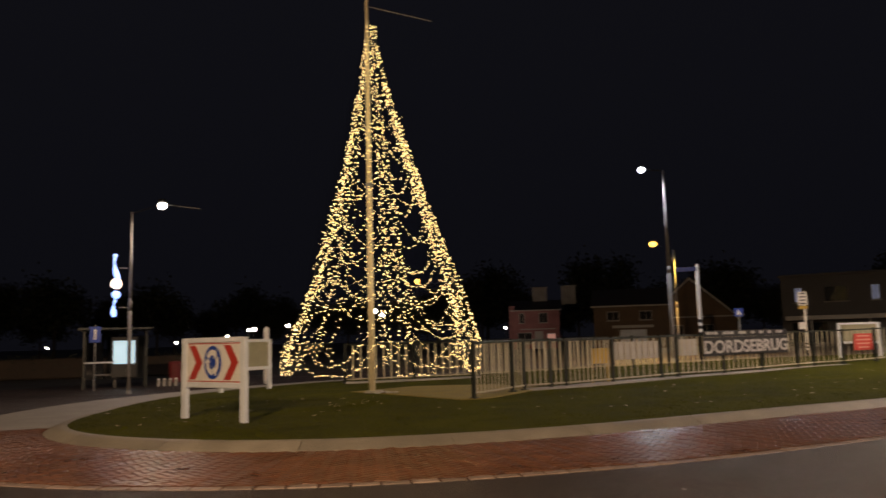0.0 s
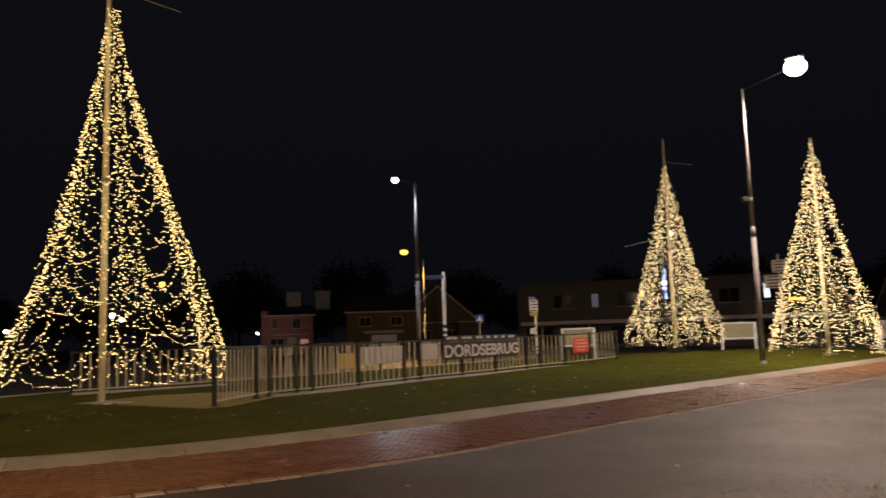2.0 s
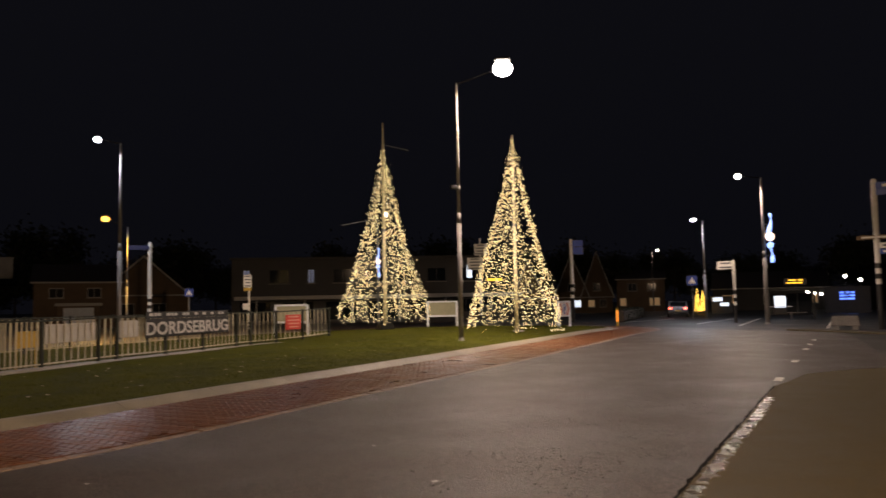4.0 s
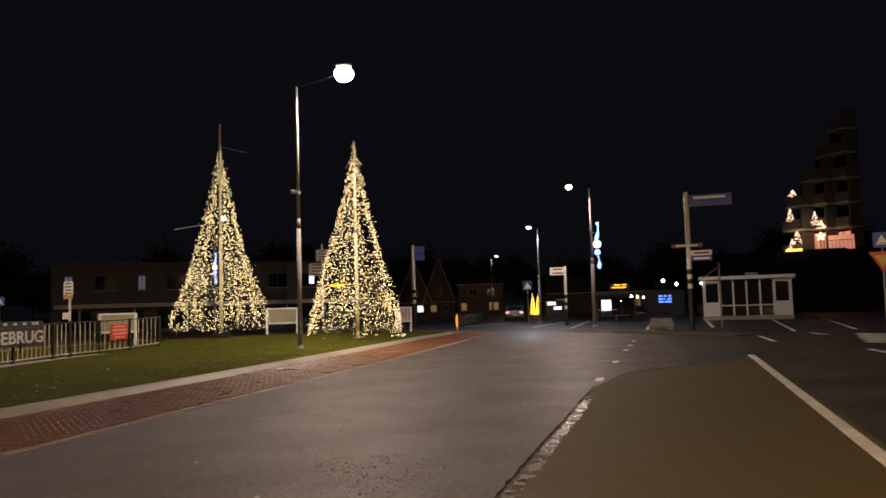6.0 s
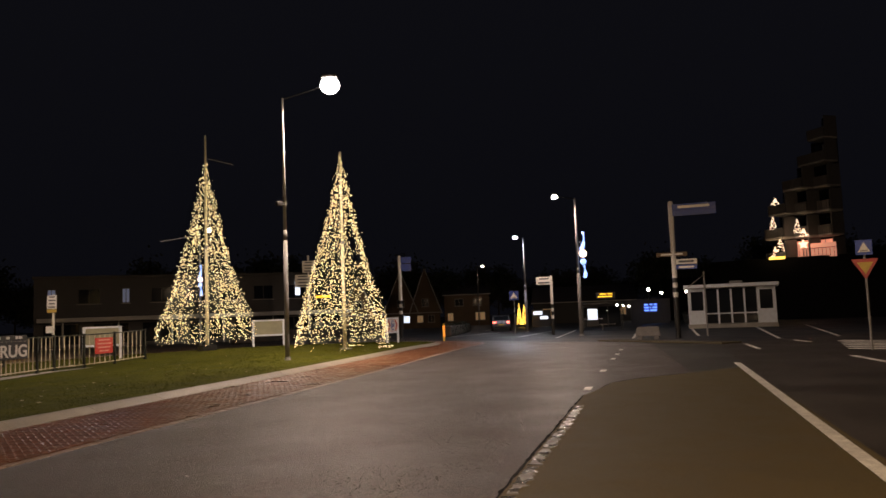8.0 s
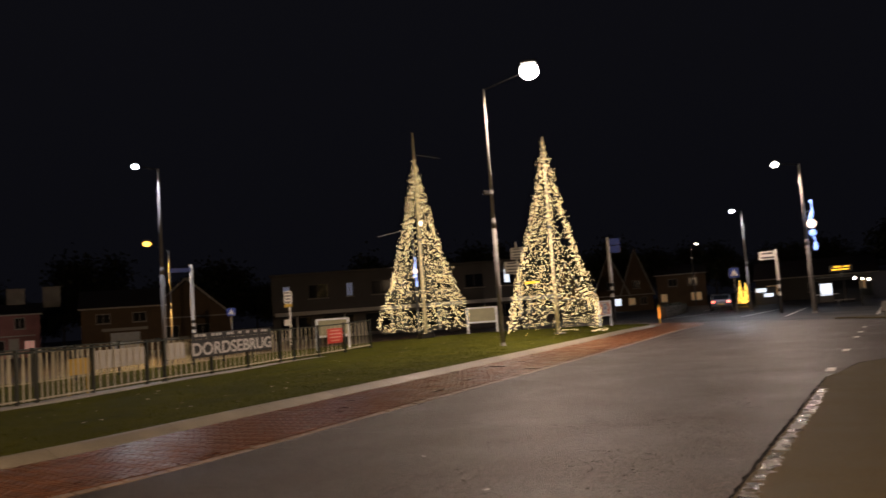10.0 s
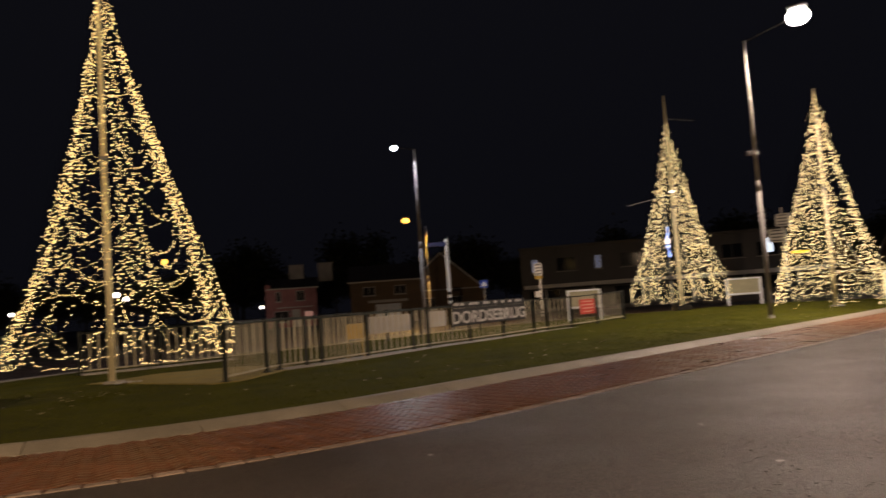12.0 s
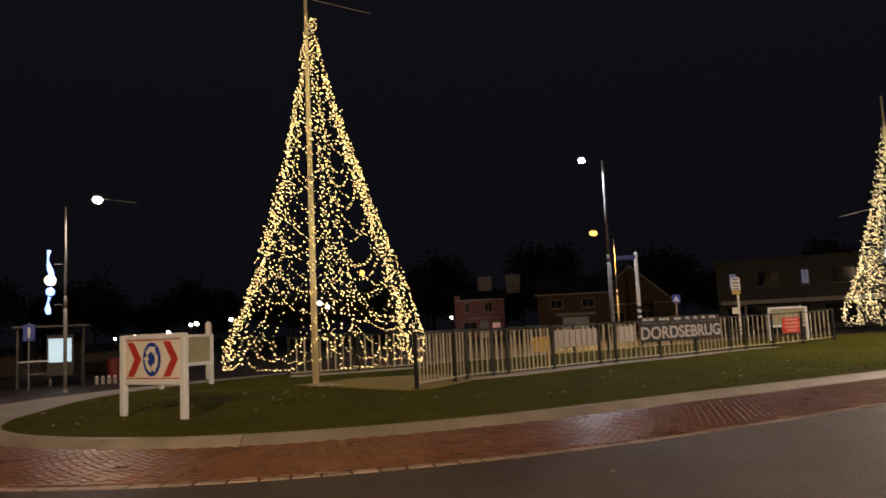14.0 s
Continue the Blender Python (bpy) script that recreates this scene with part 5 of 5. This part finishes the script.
def cone_lights(x, y, h, label):
    r = thing("gold_light_tree", label, "light tree", x, y, 0, group="small gold light trees")
    part("mast", tube(B(), (0, 0, -0.05), (0, 0, h), 0.05, n=8), BLACK, r)
    rnd, bm = random.Random(int(x * 10)), B()
    for i in range(150):
        u = rnd.random() ** 0.6
        a = rnd.uniform(0, 6.28)
        rr = 0.3 * u
        ball(bm, (rr * math.sin(a), rr * math.cos(a), h * (1 - u) + 0.3), 0.055, 1)
    part("light_net", bm, GOLD, r, "gold string light bulbs")["kind"] = "stuff"


cone_lights(67.45, 59.7, 2.6, "far mast with gold light strings")
cone_lights(67.9, 59.3, 2.4, "far mast with gold light strings")
r = thing("lit_kiosk", "far kiosk with white lit boards", "kiosk", 69.6, 58.2, 0, face(69.6, 58.2))
part("body", box(B(), (0, 0.5, 0.95), (2.2, 1.0, 1.9), bevel=0.03), RENDER_WALL, r)
for a, z, w, h in ((-0.4, 1.55, 1.0, 0.4), (0.3, 1.0, 0.9, 0.35)):
    part("lit_board", box(B(), (a, -0.03, z), (w, 0.06, h)), LIT_WHITE, r)


def car(x, y, rz):
    r = thing("car", "silver hatchback with red tail lights on the road", "car", x, y, 0, rz)
    prof = [(-2.0, 0.35), (-2.05, 0.75), (-1.95, 0.98), (-1.5, 1.42), (-0.2, 1.47), (0.7, 1.05), (1.85, 0.88), (2.0, 0.6), (1.95, 0.32)]
    bm = prism(B(), prof, 1.66, -0.83)
    bmesh.ops.bevel(bm, geom=bm.edges[:], offset=0.06, segments=2, affect="EDGES")
    part("body", bm, CAR_PAINT, r, smooth=False)
    g = [(-1.93, 1.02), (-1.56, 1.38)]
    part("rear_window", prism(B(), [(g[0][0] - 0.02, g[0][1]), (g[1][0] - 0.02, g[1][1]), (g[1][0] + 0.03, g[1][1]), (g[0][0] + 0.03, g[0][1])], 1.3, -0.65), DARK_GLASS, r)
    part("side_windows", prism(B(), [(-1.4, 1.02), (-1.25, 1.38), (-0.25, 1.4), (0.4, 1.05)], 1.68, -0.84), DARK_GLASS, r)
    for sy in (-0.65, 0.65):
        part("tail_light", box(B(), (-2.04, sy, 0.82), (0.06, 0.28, 0.16), bevel=0.02), TAIL_RED, r, "glowing red tail light")
        for sx in (-1.25, 1.25):
            t = part("wheel", tube(B(), (sx, sy * 1.28 - 0.1, 0.31), (sx, sy * 1.28 + 0.1, 0.31), 0.31, n=18), RUBBER, r)
            part("rim", tube(B(), (sx, sy * 1.28 - 0.105, 0.31), (sx, sy * 1.28 + 0.105, 0.31), 0.19, n=14), STEEL, t)
    part("number_plate", box(B(), (-2.07, 0, 0.6), (0.02, 0.5, 0.11)), YELLOW, r)
    part("bumper", box(B(), (-2.0, 0, 0.42), (0.16, 1.6, 0.2), bevel=0.04), BLACK, r)


car(55.3, 51.2, 43)

# ---- trees behind the houses ----


def tree(x, y, h, seed, label="tall dark bare-looking tree behind the houses"):
    rnd = random.Random(seed)
    r = thing("tree", label, "tree", x, y, 0, 0, "trees behind the houses")
    bm = tube(B(), (0, 0, -0.2), (0, 0, h * 0.45), 0.28, 0.18, 8)
    tips = []
    for i in range(9):
        a, z = rnd.uniform(0, 6.28), h * rnd.uniform(0.28, 0.5)
        b = Vector((math.sin(a) * h * rnd.uniform(0.15, 0.32), math.cos(a) * h * rnd.uniform(0.15, 0.32), z + h * rnd.uniform(0.15, 0.4)))
        tube(bm, (0, 0, z), b, 0.1, 0.03, 6)
        tips.append(b)
    part("trunk", bm, BARK, r)
    verts, faces = [], []
    for i in range(4200):
        c = rnd.choice(tips)
        p = c + Vector((rnd.gauss(0, h * 0.1), rnd.gauss(0, h * 0.1), rnd.gauss(0, h * 0.09)))
        u = Vector([rnd.gauss(0, 1) for _ in range(3)]).normalized() * 0.34
        v = Vector([rnd.gauss(0, 1) for _ in range(3)]).normalized() * 0.26
        b = len(verts)
        verts += [(p - u)[:], (p + v)[:], (p + u)[:], (p - v)[:]]
        faces.append((b, b + 1, b + 2, b + 3))
    flat("crown", verts, faces, LEAF, r)["kind"] = "stuff"
    return r


stock = [tree(-12, 128, 14, 1), tree(6, 122, 13, 2), tree(24, 120, 12, 3)]
rnd = random.Random(4)
for i in range(66):
    az = radians(-40 + i * 1.75 + rnd.uniform(-0.8, 0.8))
    dd = rnd.uniform(112, 145)
    copy_thing(stock[i % 3], pose(dd * math.sin(az), dd * math.cos(az), 0, 0, 0, rnd.uniform(0, 360)) @ Matrix.Scale(rnd.uniform(0.5, 0.85), 4))

# ---- grass blades and fallen leaves ----


def blades():
    rs = np.random.RandomState(3)
    verts, faces = [], []
    made = 0
    while made < 42000:
        s, o = rs.uniform(-16, 46), -0.37 - abs(rs.normal(0, 3.6))
        p = along(s + S_NEAR, o)
        z = turf_height(p[0], p[1]) if made % 6 == 0 or made == 0 else z
        if made % 6 == 0:
            c = p
        else:
            p = c + rs.normal(0, 0.16, 2)
            if np.min(np.hypot(EDGE[:, 0] - p[0], EDGE[:, 1] - p[1])) < 0.36:
                p = c
        h, a, b = rs.uniform(0.012, 0.03), rs.uniform(0, 6.28), rs.normal(0, 0.02, 2)
        w = 0.011
        n = len(verts)
        verts += [(p[0] - w * math.cos(a), p[1] - w * math.sin(a), z - 0.01), (p[0] + w * math.cos(a), p[1] + w * math.sin(a), z - 0.01), (p[0] + b[0], p[1] + b[1], z + h)]
        faces.append((n, n + 1, n + 2))
        made += 1
    tagged(flat("grass", verts, faces, BLADE), "short uneven damp grass blades on the island", "grass", kind="stuff")
    verts, faces = [], []
    for i in range(130):
        p = along(S_NEAR + rs.uniform(-14, 30), -0.7 - rs.uniform(0, 6))
        z = turf_height(p[0], p[1]) + 0.05
        a, w = rs.uniform(0, 6.28), rs.uniform(0.02, 0.045)
        n = len(verts)
        for k in range(5):
            q = a + k * 1.2566
            verts.append((p[0] + w * math.cos(q) * (1.5 if k == 0 else 1), p[1] + w * math.sin(q), z + rs.uniform(-0.01, 0.02)))
        faces.append(tuple(range(n, n + 5)))
    tagged(flat("fallen_leaves", verts, faces, DEAD_LEAF), "scattered pale fallen leaves on the grass", "leaves", kind="stuff")


S_NEAR = float(np.argmin(np.hypot(EDGE[:, 0] + 1.0, EDGE[:, 1] - 11.1))) * EDGE_LEN / N_EDGE
blades()

# ---- scraps of paper on the road ----
for i, (x, y) in enumerate(((3.73, 5.94), (6.1, 5.3), (4.03, 7.87), (1.05, 7.68))):
    r = thing("paper_scrap", "small pale scrap of paper on wet asphalt", "litter", x, y, 0.0, i * 70, "paper scraps")
    bm = B()
    bmesh.ops.create_grid(bm, x_segments=3, y_segments=3, size=0.024)
    for v in bm.verts:
        v.co.z = 0.008 + 0.012 * noise.noise(v.co * 30 + Vector((i, 0, 0)))
    part("scrap", bm, BANNER_WHITE, r)

r = thing("plastic_sheet", "crumpled pale plastic sheet at the foot of a mast", "litter", -4.5, 19.35, turf_height(-4.5, 19.35), 15)
bm = B()
bmesh.ops.create_grid(bm, x_segments=9, y_segments=7, size=0.5)
for v in bm.verts:
    v.co.x, v.co.y = v.co.x * 0.62, v.co.y * 0.4
    v.co.z = 0.035 + 0.05 * noise.noise(v.co * 9)
part("sheet", bm, BANNER_WHITE, r)

# ---- small chips added for the sparkle of the wet carriageway ----


def chippings(name, count, mat, label, seed):
    rs = np.random.RandomState(seed)
    verts, faces = [], []
    while count:
        s, o = rs.normal(1.5, 3.0), -0.35 - abs(rs.normal(0.6, 1.0))
        x, y = local(s, o)
        if noise.noise((x * 0.9, y * 0.9, 3)) < -0.05:
            continue
        a, r, h = rs.uniform(0, 6.28), rs.uniform(0.003, 0.0085), rs.uniform(0.002, 0.006)
        b = len(verts)
        for k in range(4):
            q = a + k * 1.5708
            verts.append((x + r * math.cos(q) * (1.6 if k % 2 else 1), y + r * math.sin(q), -0.005))
        for k in range(4):
            q = a + k * 1.5708
            verts.append((x + 0.7 * r * math.cos(q) * (1.6 if k % 2 else 1), y + 0.7 * r * math.sin(q), h * rs.uniform(0.5, 1)))
        faces += [(b + 4, b + 5, b + 6, b + 7)] + [(b + k, b + (k + 1) % 4, b + 4 + (k + 1) % 4, b + 4 + k) for k in range(4)]
        count -= 1
    tagged(flat(name, verts, faces, mat), label, "gravel", kind="stuff")


# these chips stand in for bright and dark specks of the asphalt's sheen
chippings("pale_chippings", 1100, WET_STONE, "small glossy pale chips added as glints of the wet asphalt", 1)
chippings("dark_speck_chips", 90, TAR, "small dark chips added between the glints of the wet asphalt", 2)

# ---- kerb stones and apron bricks ----


def kerb():
    root = thing("kerb", "sloped pale concrete kerb stones round the island", "kerb", 0, 0, kind="structure")
    n = int(EDGE_LEN / 2.1)
    for i in range(n):
        s0, s1 = EDGE_LEN * i / n + 0.005, EDGE_LEN * (i + 1) / n - 0.005
        bm = B()
        rows = []
        for s in np.linspace(s0, s1, 5):
            prof = [(0.03, -0.01), (0.02, 0.035), (-0.06, 0.075), (-0.2, 0.135), (-0.26, 0.145), (-0.36, 0.14), (-0.36, -0.01)]
            rows.append([bm.verts.new((*along(s, o), z)) for o, z in prof])
        for a, b in zip(rows, rows[1:]):
            for k in range(6):
                bm.faces.new((a[k], b[k], b[k + 1], a[k + 1]))
        bm.faces.new(rows[0])
        bm.faces.new(rows[-1][::-1])
        bmesh.ops.recalc_face_normals(bm, faces=bm.faces)
        part("kerb_stone", bm, KERB, root)


kerb()


def apron():
    root = thing("apron", "reddish wet brick apron between kerb and carriageway", "paving", 0, 0, kind="structure")
    s_lo, s_hi = S_NEAR - 9.6, S_NEAR + 48
    n = int((s_hi - s_lo) / 0.5)
    verts, faces = [], []
    for i in range(n + 1):
        s = s_lo + (s_hi - s_lo) * i / n
        for o, z in ((-0.1, 0.022), (APRON, 0.0)):
            verts.append((*along(s, o), z))
    for i in range(n):
        faces.append((2 * i, 2 * i + 1, 2 * i + 3, 2 * i + 2))
    flat("bed", verts, faces, MORTAR, root)
    rs = np.random.RandomState(6)
    cell, width = 0.1, APRON - 0.115

    def corner(k, m, a, b):
        """From the brick grid, turned by half a right angle, to metres along and across the apron."""
        x, y = k + 2 * m + a, k - 2 * m + b
        return s_lo + cell * (x - y) / math.sqrt(2), cell * (x + y) / math.sqrt(2) + 0.02

    verts, faces, single = [], [], []
    for m in range(int((s_hi - s_lo) / (cell * 2 * math.sqrt(2))) + 1):
        for k in range(-3, int(width / (cell * math.sqrt(2))) + 2):
            for lie, (x0, y0, x1, y1) in ((-45, (0, 0, 2, 1)), (45, (0, 1, 1, 3))):
                s, o = corner(k, m, (x0 + x1) / 2, (y0 + y1) / 2)
                if not 0.0 < o < width + 0.04:
                    continue
                if abs(s - S_NEAR - 4.0) < 1.25 and 0.16 < o < width - 0.14:
                    single.append((s, o, lie))
                    continue
                top = 0.036 - 0.018 * (o / APRON) + rs.normal(0, 0.0012)
                tilt = rs.normal(0, 0.0011, 2)
                b = len(verts)
                for inset, drop in ((0.035, 0.009), (0.17, 0.0)):
                    for i, (x, y) in enumerate(((x0 + inset, y0 + inset), (x1 - inset, y0 + inset), (x1 - inset, y1 - inset), (x0 + inset, y1 - inset))):
                        ss, oo = corner(k, m, x, y)
                        z = top - drop + (tilt[0] * (1 if i in (1, 2) else -1) + tilt[1] * (1 if i > 1 else -1)) * (drop == 0)
                        verts.append((*along(ss, min(width, max(0.03, oo))), z))
                faces += [(b + 4, b + 5, b + 6, b + 7), (b, b + 1, b + 5, b + 4), (b + 1, b + 2, b + 6, b + 5), (b + 2, b + 3, b + 7, b + 6), (b + 3, b, b + 4, b + 7)]
    rest = flat("bricks", verts, faces, BRICK, root)
    rest["kind"] = "stuff"
    me = None
    for s, o, lie in single:
        if me is None:
            bm = B()
            rects = [(0.0965, 0.0465, -0.02), (0.0965, 0.0465, 0.016), (0.083, 0.033, 0.025)]
            loops = [[bm.verts.new((sx * a, sy * b, z)) for sx, sy in ((-1, -1), (1, -1), (1, 1), (-1, 1))] for a, b, z in rects]
            for lo, hi in zip(loops, loops[1:]):
                for k in range(4):
                    bm.faces.new((lo[k], lo[(k + 1) % 4], hi[(k + 1) % 4], hi[k]))
            bm.faces.new(loops[2])
            ob = part("brick", bm, BRICK, root)
            me = ob.data
        else:
            ob = new("brick", me)
            ob.parent = root
        p, q = along(s, o), along(s + 0.05, o)
        rz = math.degrees(math.atan2(q[1] - p[1], q[0] - p[0]))
        # across runs to the right of along, so the turn is the other way round
        ob.matrix_basis = pose(p[0], p[1], 0.011 - 0.018 * (o / APRON) + rs.normal(0, 0.0012), rs.normal(0, 0.6), rs.normal(0, 0.6), rz - lie - 90)
    # pale edge course
    per = int((s_hi - s_lo) / 0.24)
    verts, faces = [], []
    for c in range(per):
        s = s_lo + c * 0.24
        b = len(verts)
        z = 0.012 + rs.normal(0, 0.003)
        for ds, do, zz in ((0, 0, -0.01), (0.23, 0, -0.01), (0.23, 0.13, -0.01), (0, 0.13, -0.01), (0.012, 0.012, z), (0.218, 0.012, z), (0.218, 0.118, z - 0.006), (0.012, 0.118, z - 0.006)):
            verts.append((*along(s + ds, APRON - 0.11 + do), zz))
        faces += [(b + 4, b + 5, b + 6, b + 7), (b, b + 1, b + 5, b + 4), (b + 1, b + 2, b + 6, b + 5), (b + 2, b + 3, b + 7, b + 6), (b + 3, b, b + 4, b + 7)]
    flat("edge_course", verts, faces, EDGE_STONE, root, "pale edge stones of the apron")["kind"] = "stuff"


apron()
# the lamp's reflection on the wet surface is painted as a pale strip
ring_sheet("pale_sheen_strip", 0.0, APRON, 0.012, CONCRETE, "pale strip beyond the brick apron with the wet sheen in its colour", S_NEAR - 34, S_NEAR - 9.6)
